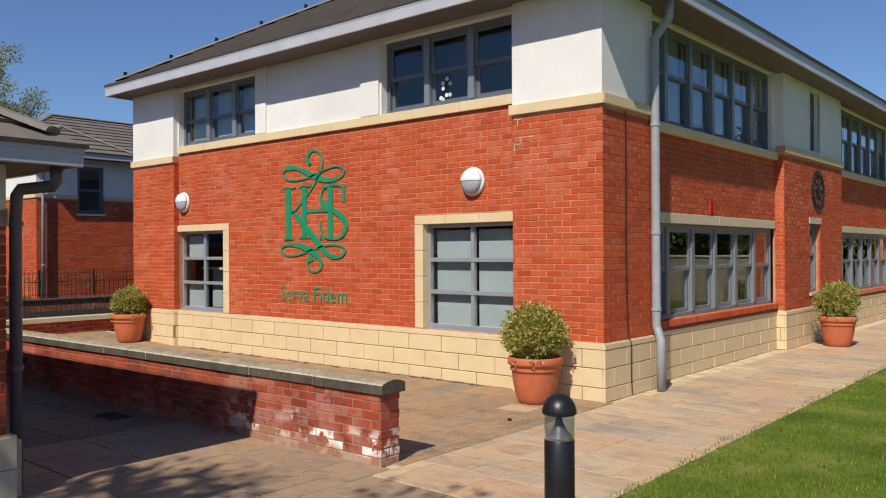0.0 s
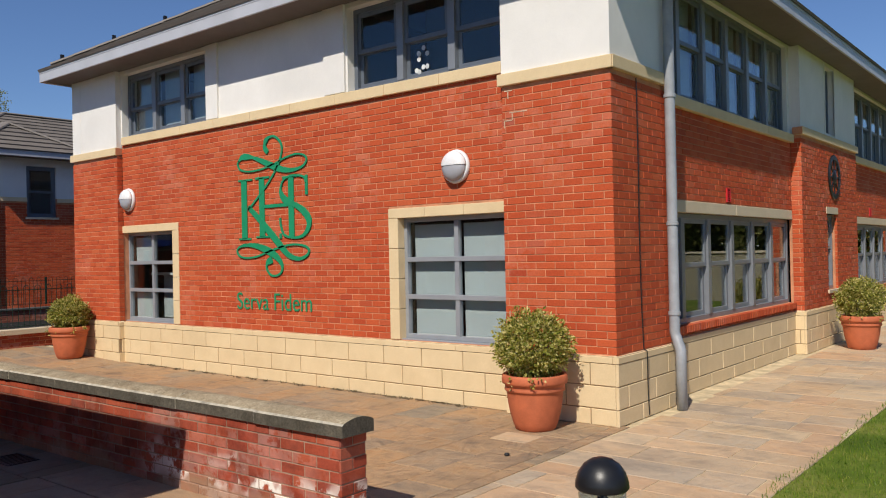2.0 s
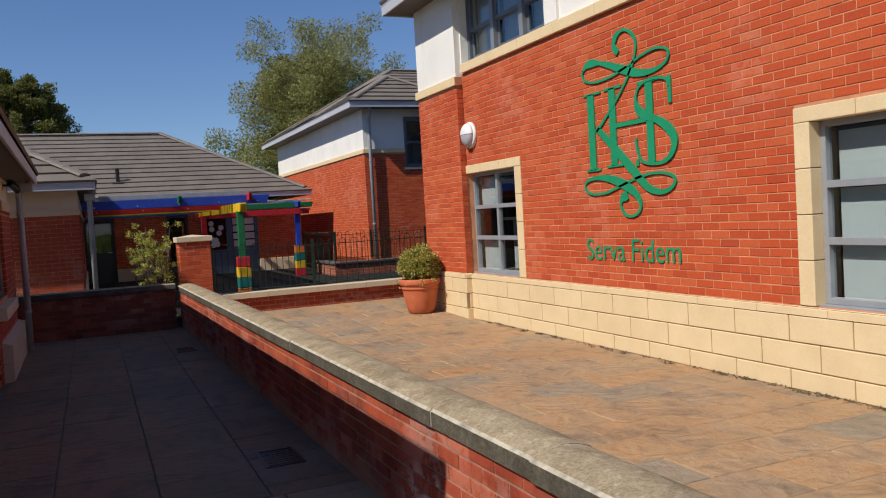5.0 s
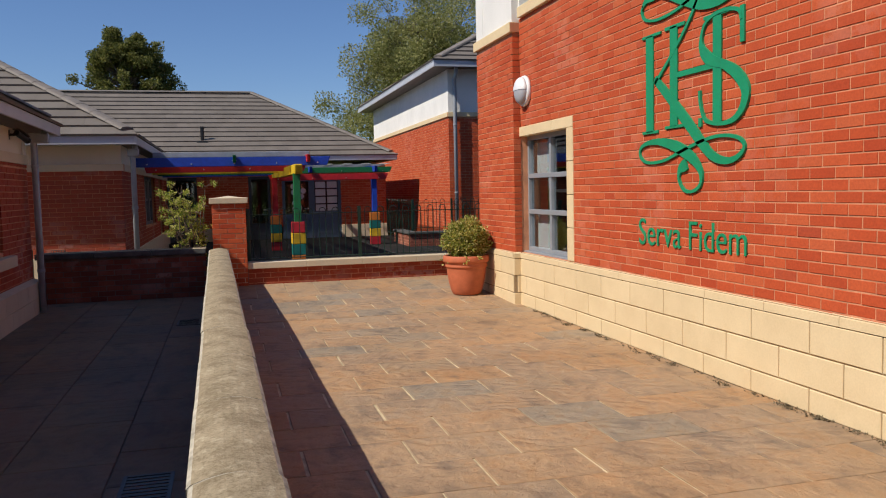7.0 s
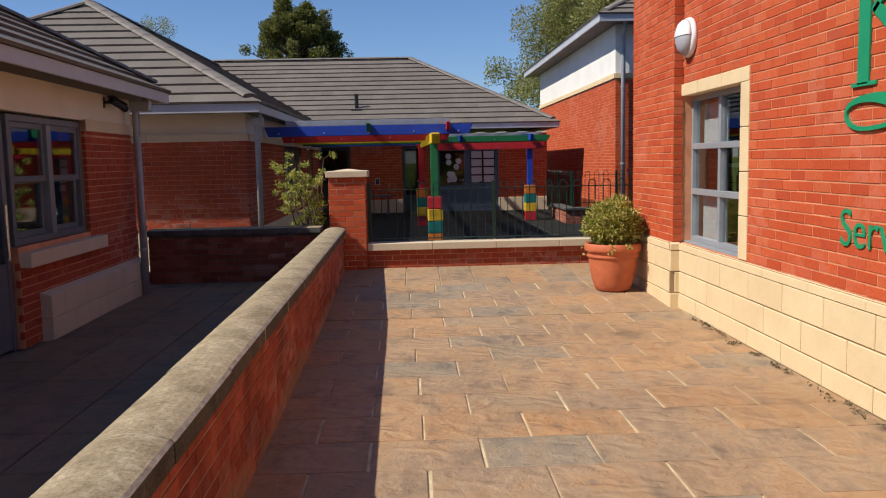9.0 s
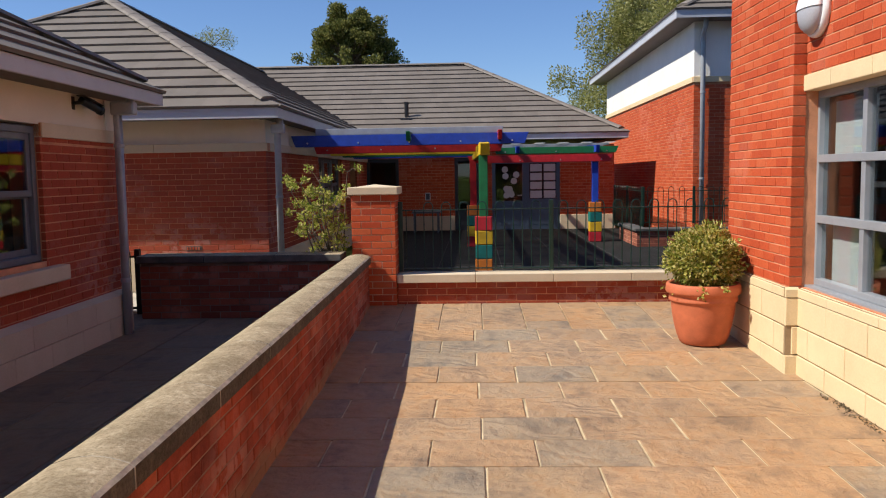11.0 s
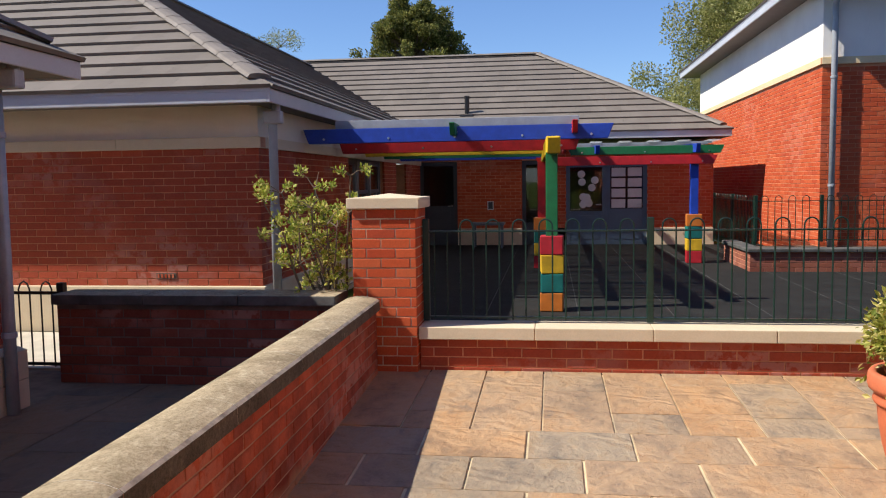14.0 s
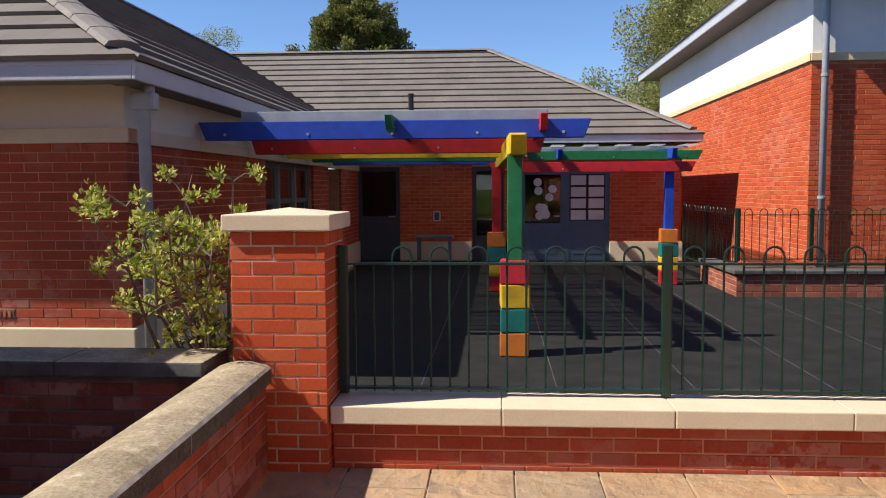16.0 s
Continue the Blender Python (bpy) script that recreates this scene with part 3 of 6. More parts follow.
def sash_window(parent, m, a, b, c, d, units, y=0.10, mat=None, blinds=(), rail=0.5, label="", deep=2.6, gap=0.07):
    """A row of vertical sliding sashes: outer box, posts, two sashes to each unit."""
    mat = mat or ALU_DARK
    w = 0.06
    win = part("window", frame_ring(a, b, c, d, w, y, 0.09), mat, parent, label, m)
    mid = c + (d - c) * rail
    for k in range(units):
        x0 = a + (b - a) * k / units
        x1 = a + (b - a) * (k + 1) / units
        if k:
            part("mullion", boxed(((x0 - 0.05, y - 0.012, c + w), (x0 + 0.05, y + 0.085, d - w)), bevel=0.004), ALU_MID if mat is ALU_DARK else mat, win, "", m)
        p, q = x0 + (w if k == 0 else 0.052), x1 - (w if k == units - 1 else 0.052)
        for name, lo, hi, yy in (("upper_sash", mid - 0.02, d - w, y + 0.015), ("lower_sash", c + w, mid + 0.02, y + 0.05)):
            s = 0.055
            sash = part(name, frame_ring(p, q, lo, hi, s, yy, 0.03), mat, win, "", m)
            g = part("pane", boxed(((p + s - 0.004, yy + 0.011, lo + s - 0.004), (q - s + 0.004, yy + 0.017, hi - s + 0.004))), GLASS, win, "", m)
            g.visible_shadow = False
        if k in blinds:
            part("blind", boxed(((p + 0.01, y + 0.16, c + (d - c) * blinds[k]), (q - 0.01, y + 0.167, d - 0.02))), BLIND, win, "pale blind partly drawn down", m)
    room(parent, m, a, b, c, d, deep)
    return win


def roof_plane(verts, faces, origin, u, up, width, run, left, right, pitch=0.33, tile=0.34, lip=0.028):
    """Tiles of one roof slope: origin at the eave, u along it, up along the slope; the edges lean in by left and right per unit of rise."""
    origin, u, up = Vector(origin), Vector(u), Vector(up)
    n = u.cross(up).normalized()
    row, s = 0, 0.0
    while s < run - 0.02:
        s1 = min(s + pitch, run)
        a0, b0 = left * s, width - right * s
        a1, b1 = left * s1, width - right * s1
        x = -(row % 2) * tile / 2
        while x < b0:
            p0, q0 = max(x, a0), min(x + tile - 0.0015, b0)
            p1, q1 = max(x, a1), min(x + tile - 0.0015, b1)
            x += tile
            if q0 - p0 < 0.01:
                continue
            if q1 - p1 < 0.0:
                p1 = q1 = min(max((p1 + q1) / 2, a1), b1) if b1 > a1 else (a1 + b1) / 2
            i = len(verts)
            low, high = n * lip, n * 0.006
            for base in ((p0, q0, p1, q1, 0.0, 0.0), (p0, q0, p1, q1, 1.0, 1.0)):
                f = base[4]
                verts += [origin + u * p0 + up * s + low * f, origin + u * q0 + up * s + low * f, origin + u * q1 + up * s1 + high * f, origin + u * p1 + up * s1 + high * f]
            faces += [(i + 4, i + 5, i + 6, i + 7), (i, i + 1, i + 5, i + 4), (i + 1, i + 2, i + 6, i + 5), (i + 3, i, i + 4, i + 7)]
        row += 1
        s = s1


def hip_roof(parent, x0, y0, x1, y1, z, slope=0.58, pitch=0.33, mat=None, lip=0.042, tile=0.34):
    """A hipped roof over a rectangle of eaves, with tiled slopes and capped hips and ridge."""
    W, D = x1 - x0, y1 - y0
    half = min(W, D) / 2
    rise = half * slope
    cosn = 1 / math.sqrt(1 + slope * slope)
    run = half / cosn
    verts, faces = [], []
    k = cosn
    for origin, u, up, width in (((x0, y0, z), (1, 0, 0), (0, cosn, slope * cosn), W), ((x1, y1, z), (-1, 0, 0), (0, -cosn, slope * cosn), W), ((x1, y0, z), (0, 1, 0), (-cosn, 0, slope * cosn), D), ((x0, y1, z), (0, -1, 0), (cosn, 0, slope * cosn), D)):
        roof_plane(verts, faces, origin, u, up, width, run, k, k, pitch, tile, lip)
    roof = solid("roof", [tuple(v) for v in verts], faces, mat or TILE, parent, Matrix(), "", "grey-brown interlocking concrete roof tiles")
    if W >= D:
        ridge = ((x0 + half, y0 + half), (x1 - half, y0 + half))
        ends = ((x0, y0, 0), (x0, y1, 0), (x1, y0, 1), (x1, y1, 1))
    else:
        ridge = ((x0 + half, y0 + half), (x0 + half, y1 - half))
        ends = ((x0, y0, 0), (x1, y0, 0), (x0, y1, 1), (x1, y1, 1))
    core = bmesh.new()
    e = 0.05
    base = [core.verts.new((x, y, z - 0.01)) for x, y in ((x0 + e, y0 + e), (x1 - e, y0 + e), (x1 - e, y1 - e), (x0 + e, y1 - e))]
    ra, rb = [core.verts.new((*p, z + rise - 0.03)) for p in ridge]
    core.faces.new(base[::-1])
    if W >= D:
        for f in ((base[0], base[1], rb, ra), (base[2], base[3], ra, rb), (base[1], base[2], rb), (base[3], base[0], ra)):
            core.faces.new(f)
    else:
        for f in ((base[1], base[2], rb, ra), (base[3], base[0], ra, rb), (base[0], base[1], ra), (base[2], base[3], rb)):
            core.faces.new(f)
    part("roof_deck", core, HIP, roof)
    for ex, ey, i in ends:
        foot = Vector((ex, ey, z + 0.02)).lerp(Vector((*ridge[i], z + rise + 0.02)), 0.17 / half)
        cap_line(roof, foot, (*ridge[i], z + rise + 0.02))
    cap_line(roof, (*ridge[0], z + rise + 0.02), (*ridge[1], z + rise + 0.02))
    return roof


def cap_line(parent, a, b, step=0.42, w=0.13):
    """Half-round cap tiles laid end to end from a up to b."""
    a, b = Vector(a), Vector(b)
    n = max(1, round((b - a).length / step))
    bm = bmesh.new()
    d = (b - a).normalized()
    side = d.cross(Vector((0, 0, 1))).normalized()
    up = side.cross(d)
    rings = []
    for k in range(n):
        p, q = a + (b - a) * k / n, a + (b - a) * (k + 1) / n
        for at, lift in ((p, 0.004), (q, 0.0)):
            rings.append([bm.verts.new(at + side * ((w + lift * 0.6) * math.cos(t)) + up * (0.055 * math.sin(t) ** 0.7 - 0.012 + lift)) for t in [math.pi * j / 5 for j in range(6)]])
    for r0, r1 in zip(rings, rings[1:]):
        for j in range(5):
            bm.faces.new((r0[j], r0[j + 1], r1[j + 1], r1[j]))
    bm.faces.new(rings[0][::-1])
    bm.faces.new(rings[-1])
    return part("hip_cap", bm, HIP, parent)


def eaves(parent, x0, y0, x1, y1, z0, z1, depth, mat=None, soffit=None):
    """Fascia with a gutter lip round a roof, and a soffit board under it."""
    t = 0.03
    mat = mat or FASCIA
    for a, b in (((x0, y0, z0), (x1, y0 + t, z1)), ((x0, y1 - t, z0), (x1, y1, z1)), ((x0, y0 + t, z0), (x0 + t, y1 - t, z1)), ((x1 - t, y0 + t, z0), (x1, y1 - t, z1))):
        part("fascia", boxed((a, b), bevel=0.008), mat, parent, "", Matrix())
    for a, b in (((x0 - 0.006, y0 - 0.006, z1 - 0.03), (x1 + 0.006, y0 - 0.001, z1 + 0.01)), ((x1 + 0.001, y0 - 0.001, z1 - 0.03), (x1 + 0.006, y1, z1 + 0.01))):
        part("gutter_lip", boxed((a, b), bevel=0.006), mat, parent, "", Matrix())
    part("soffit", boxed(((x0 + t, y0 + t, z0 + 0.015), (x1 - t, y0 + depth, z0 + 0.03)), ((x0 + t, y1 - depth, z0 + 0.015), (x1 - t, y1 - t, z0 + 0.03)), ((x0 + t, y0 + depth, z0 + 0.015), (x0 + depth, y1 - depth, z0 + 0.03)), ((x1 - depth, y0 + depth, z0 + 0.015), (x1 - t, y1 - depth, z0 + 0.03))), soffit or SOFFIT, parent, "", Matrix())


def downpipe(parent, points, r=0.045, mat=None, clips=()):
    p = part("downpipe", tube(bmesh.new(), points, r, 14), mat or PIPE, parent, "round painted rainwater pipe", Matrix(), True)
    for c in clips:
        part("pipe_clip", lathe(bmesh.new(), [(r + 0.001, -0.02), (r + 0.009, -0.018), (r + 0.009, 0.018), (r + 0.001, 0.02)], 16, Matrix.Translation(c)), mat or PIPE, p, "", Matrix())
    return p


# ---- ground ----
def rise(x):
    """Height of the terrace, which climbs gently towards its far end."""
    return 0.105 * min(max((-13.4 - x) / 3.2, 0.0), 1.0)


ground = part("ground", boxed(((-900, -900, -0.5), (900, 900, -0.09))), LAWN)
tagged(ground, "grass ground that runs to the horizon", "ground", kind="structure")


def bed(name, corners, z, mat, label, category="pavement"):
    bm = bmesh.new()
    top = [bm.verts.new((x, y, z(x))) for x, y in corners]
    low = [bm.verts.new((x, y, -0.12)) for x, y in corners]
    bm.faces.new(top)
    bm.faces.new(low[::-1])
    for k in range(len(top)):
        j = (k + 1) % len(top)
        bm.faces.new((low[k], low[j], top[j], top[k]))
    return tagged(part(name, bm, mat), label, category, kind="structure")


lawn = bed("lawn", [(-2.86, 4.75), (60, 4.75), (60, 80), (-2.86, 80)], lambda x: -0.004, LAWN, "short mown green lawn beside the stone path", "lawn")
terrace = bed("terrace_paving", [(-16.66, 4.9), (-13.4, 4.95), (-4.6, 5.0), (-4.6, 8.75), (-13.4, 8.75), (-16.66, 8.75)], lambda x: rise(x) - 0.009, JOINT, "brown riven sandstone terrace with pale joints")
path = bed("path_paving", [(-5.0, 8.75), (-4.6, 8.75), (-4.6, 4.75), (-2.87, 4.75), (-2.87, 60), (-5.0, 60)], lambda x: -0.006, JOINT, "pale sandstone slab path along the building")
alley = bed("alley_paving", [(-18.4, -6), (3.5, -6), (3.5, 4.74), (-4.6, 4.74), (-4.6, 4.96), (-16.5, 4.86), (-18.4, 4.86)], lambda x: -0.011, JOINT_DARK, "sandstone slab paving, its shade coloured into the darker slabs")
far_terrace = bed("paving_behind", [(-16.6, 8.75), (-15.2, 8.75), (-15.2, 30), (-16.6, 30)], lambda x: 0.07, JOINT, "paved strip behind the building")
playground = bed("playground", [(-29.0, 3.3), (-16.6, 4.9), (-16.6, 30), (-29.0, 30)], lambda x: 0.10, RUBBER, "black rubber playground surface with tile seams", "playground")
bed("planting_bed", [(-18.45, 2.32), (-16.7, 2.32), (-16.7, 4.88), (-18.45, 4.62)], lambda x: 0.12, EARTH, "bare earth planting bed behind the low wall", "flower bed")

bed("side_path", [(-18.45, -6.0), (-16.85, -6.0), (-16.85, 2.28), (-18.45, 2.28)], lambda x: 0.012, PALE_CONCRETE, "pale concrete path beyond the small gate")

SLABS = {}


def slab(parent, x, y, w, d, z, mat, rng):
    """One paving slab with eased edges, its top at z."""
    key = (round(w, 2), round(d, 2), mat.name)
    if key not in SLABS:
        a, b = key[0] / 2, key[1] / 2
        c = 0.004
        v = [(s * a, t * b, -0.04) for s, t in ((-1, -1), (1, -1), (1, 1), (-1, 1))]
        v += [(s * a, t * b, -c * 0.7) for s, t in ((-1, -1), (1, -1), (1, 1), (-1, 1))]
        v += [(s * (a - c), t * (b - c), 0) for s, t in ((-1, -1), (1, -1), (1, 1), (-1, 1))]
        f = [(8, 9, 10, 11)]
        for k in range(4):
            j = (k + 1) % 4
            f += [(4 + k, 4 + j, 8 + j, 8 + k), (k, j, 4 + j, 4 + k)]
        me = bpy.data.meshes.new("slab")
        me.from_pydata(v, [], f)
        me.materials.append(mat)
        SLABS[key] = me
    fall = math.degrees(math.atan((rise(x - 0.05) - rise(x + 0.05)) / 0.1)) if z else 0.0
    tilt = pose(x, y, z + rng.uniform(-0.001, 0.001), rng.uniform(-0.1, 0.1), fall + rng.uniform(-0.1, 0.1), rng.uniform(-0.25, 0.25))
    hang(new("slab", SLABS[key]), parent, tilt @ Matrix.Diagonal((w / key[0], d / key[1], 1, 1)))


def paving(parent, x0, x1, y0, y1, course, lengths, along, mat, seed, z=lambda x: 0.0, gap=0.012, cut=None, bed_gap=None):
    """Courses of slabs; along tells the axis on which a course runs."""
    rng = random.Random(seed)
    bed_gap = bed_gap or gap
    p = x0 if along == "y" else y0
    stop = x1 if along == "y" else y1
    while p < stop - 0.05:
        w = min(rng.choice(course) if isinstance(course, tuple) else course * rng.choice((1.0, 1.0, 1.0, 1.12)), stop - p)
        q0, q1 = (y0, y1) if along == "y" else (x0, x1)
        q = q0 - rng.uniform(0.0, lengths[-1] * 0.8)
        while q < q1:
            l = rng.choice(lengths)
            a, b = max(q, q0), min(q + l, q1)
            q += l
            if b - a < 0.06:
                continue
            cx, cy = (p + w / 2, (a + b) / 2) if along == "y" else ((a + b) / 2, p + w / 2)
            if cut and cut(cx, cy):
                continue
            sx, sy = (w - bed_gap, b - a - gap) if along == "y" else (b - a - gap, w - bed_gap)
            slab(parent, cx, cy, sx, sy, z(cx), mat, rng)
        p += w


def bonded_terrace():
    """Half-bonded courses of 0.60 x 0.44 m slabs across the terrace, slightly skewed with the garden wall."""
    rng = random.Random(3)
    for n in range(-13, 12):
        x1 = min(-10.02 - 0.44 * n, -4.61)
        x0 = max(-10.46 - 0.44 * n, -16.64)
        if x1 - x0 < 0.06:
            continue
        cx = (x0 + x1) / 2
        low = 4.99 + (cx + 10.26) * 0.0147
        y = 4.16 + (0.30 if n % 2 else 0.0) + (cx + 10.26) * 0.0185
        while y < 8.62:
            a, b = max(y + rng.uniform(-0.006, 0.006), low), min(y + 0.60, 8.62)
            y += 0.60
            if b - a > 0.06:
                slab(terrace, cx, (a + b) / 2, x1 - x0 - 0.007, b - a - 0.015, rise(cx), SLAB, rng)


def lay_paving():
    bonded_terrace()
    paving(terrace, -16.64, -15.3, 4.964, 8.62, (0.43,), (0.6, 0.75), "x", SLAB, 4, rise, gap=0.009, bed_gap=0.009)
    paving(path, -4.6, -2.87, 4.75, 14.0, (0.3, 0.38, 0.45, 0.45, 0.55), (0.38, 0.45, 0.6, 0.75, 0.9), "x", SLAB_PATH, 6, gap=0.009, cut=lambda x, y: x < -4.55 and y > 8.5)
    paving(path, -4.6, -2.87, 14.0, 24.0, (0.38, 0.45, 0.55), (0.45, 0.6, 0.9), "x", SLAB_PATH, 7)
    # Slab colour steps from the shaded tone to the sunlit one at x -7.6.
    paving(alley, -16.4, -7.6, 2.62, 4.96, 0.585, (0.6, 0.6, 0.9), "x", SLAB_SHADED, 8, gap=0.009)
    paving(alley, -7.6, -4.6, 2.62, 4.96, 0.585, (0.6, 0.6, 0.9), "x", SLAB_SUNLIT, 28, gap=0.012)
    paving(alley, -4.6, -2.2, 2.62, 4.73, 0.53, (0.6, 0.6, 0.9), "x", SLAB_SUNLIT, 18, gap=0.012)
    paving(alley, -5.6, 3.4, -3.0, 2.62, 0.53, (0.6, 0.9, 0.9), "x", SLAB_SHADED, 9, gap=0.016)


LATER.append((lay_paving, ()))

# ---- the two-storey building ----
school = thing("school_building", pose(-10, 14, 0), "two-storey red brick school building with white render upper walls", "building")
FX0, FX1, FY, PY = -15.2, -4.7, 8.64, 8.55
front = pose(FX0, FY, 0)
LEN = FX1 - FX0


def fx(x):
    return x - FX0


W1 = (fx(-13.75), fx(-12.27), 0.69, 2.13)
W2 = (fx(-7.55), fx(-5.98), 0.69, 2.11)
U1 = (fx(-13.70), fx(-11.3), 3.71, 4.76)
U2 = (fx(-8.35), fx(-6.0), 3.71, 4.76)
S1 = (fx(-13.85), fx(-12.10), 0.675, 2.245)
S2 = (fx(-7.70), fx(-5.9), 0.675, 2.225)
brick_wall(school, front, LEN, 0.6, 3.58, [S1, S2, (0, fx(-13.70), 0.6, 3.6), (fx(-6.0), LEN, 0.6, 3.6)], (fx(-12.6), fx(-7.7), 0.66, 1.6), label="orange-red brick wall in stretcher bond")
part("rendered_wall", wall_body(LEN - 0.05, 3.58, 4.83, [U1, U2], 0.28, 0.006), RENDER_WHITE, school, "smooth white rendered upper wall", front)
stone_plinth(school, pose(-13.70, FY, 0), 7.70)
for a, b in ((-13.66, -6.0),):
    band(school, front, fx(a), fx(b), 3.58, 3.71, 0.045, back=0.1)
# pilasters of render beside the upper windows
for a, b in ((-11.3, -11.02), (-8.76, -8.38)):
    part("render_pilaster", boxed(((fx(a), -0.03, 3.72), (fx(b), 0.02, 4.82)), bevel=0.006), RENDER_WHITE, school, "", front)
# stone window dressings
for lintel, jambs in (((-13.86, -12.10, 2.13, 2.245), ((-12.27, -12.10),)), ((-7.70, -6.0, 2.11, 2.225), ((-7.70, -7.55),))):
    a, b, c, d = lintel
    for k in range(3):
        p, q = a + (b - a) * k / 3, a + (b - a) * (k + 1) / 3
        part("stone_lintel", boxed(((fx(p) + 0.002, -0.012, c), (fx(q) - 0.002, 0.2, d)), bevel=0.006), STONE, school, "", front)
    for p, q in jambs:
        n = 4
        for k in range(n):
            z0, z1 = 0.676 + (c - 0.676) * k / n, 0.676 + (c - 0.676) * (k + 1) / n
            part("stone_jamb", boxed(((fx(p), -0.010, z0 + 0.003), (fx(q), 0.2, z1 - 0.003)), bevel=0.006), STONE, school, "", front)
grid_window(school, front, *W1, 2, 3, 0.10, blinds=((0, 2), (0, 0)), label="grey aluminium window with six lights")
grid_window(school, front, *W2, 2, 3, 0.10, blinds=[(i, j) for i in range(2) for j in range(3)], label="grey aluminium window with pale blinds down")
for o in (W1, W2):
    part("window_sill", boxed(((o[0] - 0.02, 0.03, 0.668), (o[1], 0.12, 0.69)), bevel=0.005), ALU, school, "", front)
part("shelf", boxed(((W1[0] + 0.1, 0.45, 1.42), (W1[1] - 0.05, 0.7, 1.46))), PAPER, school, "white shelf inside the window", front)
part("notice_board", boxed(((W1[0] + 0.22, 0.62, 0.5), (W1[0] + 0.62, 0.65, 1.42))), BLIND, school, "pale board inside the window", front)
sash_window(school, front, *U1, 3, 0.12, blinds={0: 0.05, 1: 0.05, 2: 0.05}, rail=0.45, label="dark grey sash windows with pale blinds")
sash_window(school, front, *U2, 3, 0.12, rail=0.48, label="dark grey triple sash windows")

decals = random.Random(31)
for k in range(9):
    part("window_sticker", lathe(bmesh.new(), [(0.0, 0.002), (0.03, 0.001), (0.032, 0.0)], 7, pose(fx(-7.2) + decals.uniform(-0.16, 0.16), 0.168, 3.98 + decals.uniform(-0.16, 0.14), 90)), decals.choice((BLIND, PAPER)), school, "small flower sticker on the glass", front)

# corner piers, brick below and render above
for x0, x1, side in ((-15.2, -13.72, "far"), (-5.97, -4.7, "near")):
    L = x1 - x0
    m = pose(x0, PY, 0)
    brick_wall(school, m, L, 0.6, 3.42, near=(0, L, 0.66, 2.8) if side == "near" else (0, 0, 0, 0), thick=0.2, name="pier", bond=0.06)
    part("rendered_pier", boxed(((0, 0.004, 3.42), (L - 0.012, 0.3, 4.84))), RENDER_WHITE, school, "", m)
    band(school, m, -0.03, L + (0.03 if side == "near" else 0.02), 3.42, 3.545, 0.04, step=1.4)
    stone_plinth(school, m, L, block=0.55)
for x, z, w, h in ((0.04, 3.36, 0.10, 0.012), (0.08, 3.285, 0.012, 0.07), (0.10, 3.13, 0.22, 0.011), (0.03, 3.05, 0.10, 0.011), (0.13, 3.055, 0.011, 0.07), (0.03, 2.98, 0.011, 0.07), (0.05, 1.0, 0.011, 0.07), (0.2, 1.07, 0.11, 0.011)):
    part("mortar_smear", boxed(((x, -0.0032, z), (x + w, 0.002, z + h))), MORTAR_PALE, school, "pale mortar smear on the brick pier", pose(-5.97, PY, 0))
# return face of the far pier, and the side of the near pier on the lawn front
brick_wall(school, pose(-13.72, PY, 0, 0, 0, 90), 0.1, 0.6, 3.42, thick=0.1, name="pier")
brick_wall(school, pose(-5.97, PY + 0.12, 0, 0, 0, -90), 0.12, 0.6, 3.42, thick=0.1, name="pier")
stone_plinth(school, pose(-13.69, PY - 0.03, 0, 0, 0, 90), 0.1, proud=0.0, block=0.3)

# far end wall of the building
brick_wall(school, pose(FX0, 40, 0, 0, 0, -90), 40 - PY, 0.0, 3.42, thick=0.2)
part("rendered_wall", boxed(((0, 0.006, 3.42), (40 - PY, 0.3, 4.84))), RENDER_WHITE, school, "", pose(FX0, 40, 0, 0, 0, -90))

# lawn front: pier, recessed bay, pier, recessed bay
SX, RX = -4.7, -4.86


def side(y):
    return pose(SX, y, 0, 0, 0, 90)


brick_wall(school, side(PY), 1.28, 0.6, 3.42, near=(0.05, 1.2, 0.66, 2.6), thick=0.2, name="pier")
part("rendered_pier", boxed(((0.0, 0.006, 3.42), (1.28, 0.3, 4.84))), RENDER_WHITE, school, "", side(PY))
band(school, side(PY), -0.03, 1.30, 3.42, 3.545, 0.04, step=1.4)
stone_plinth(school, side(PY - 0.03), 1.31, block=0.62)


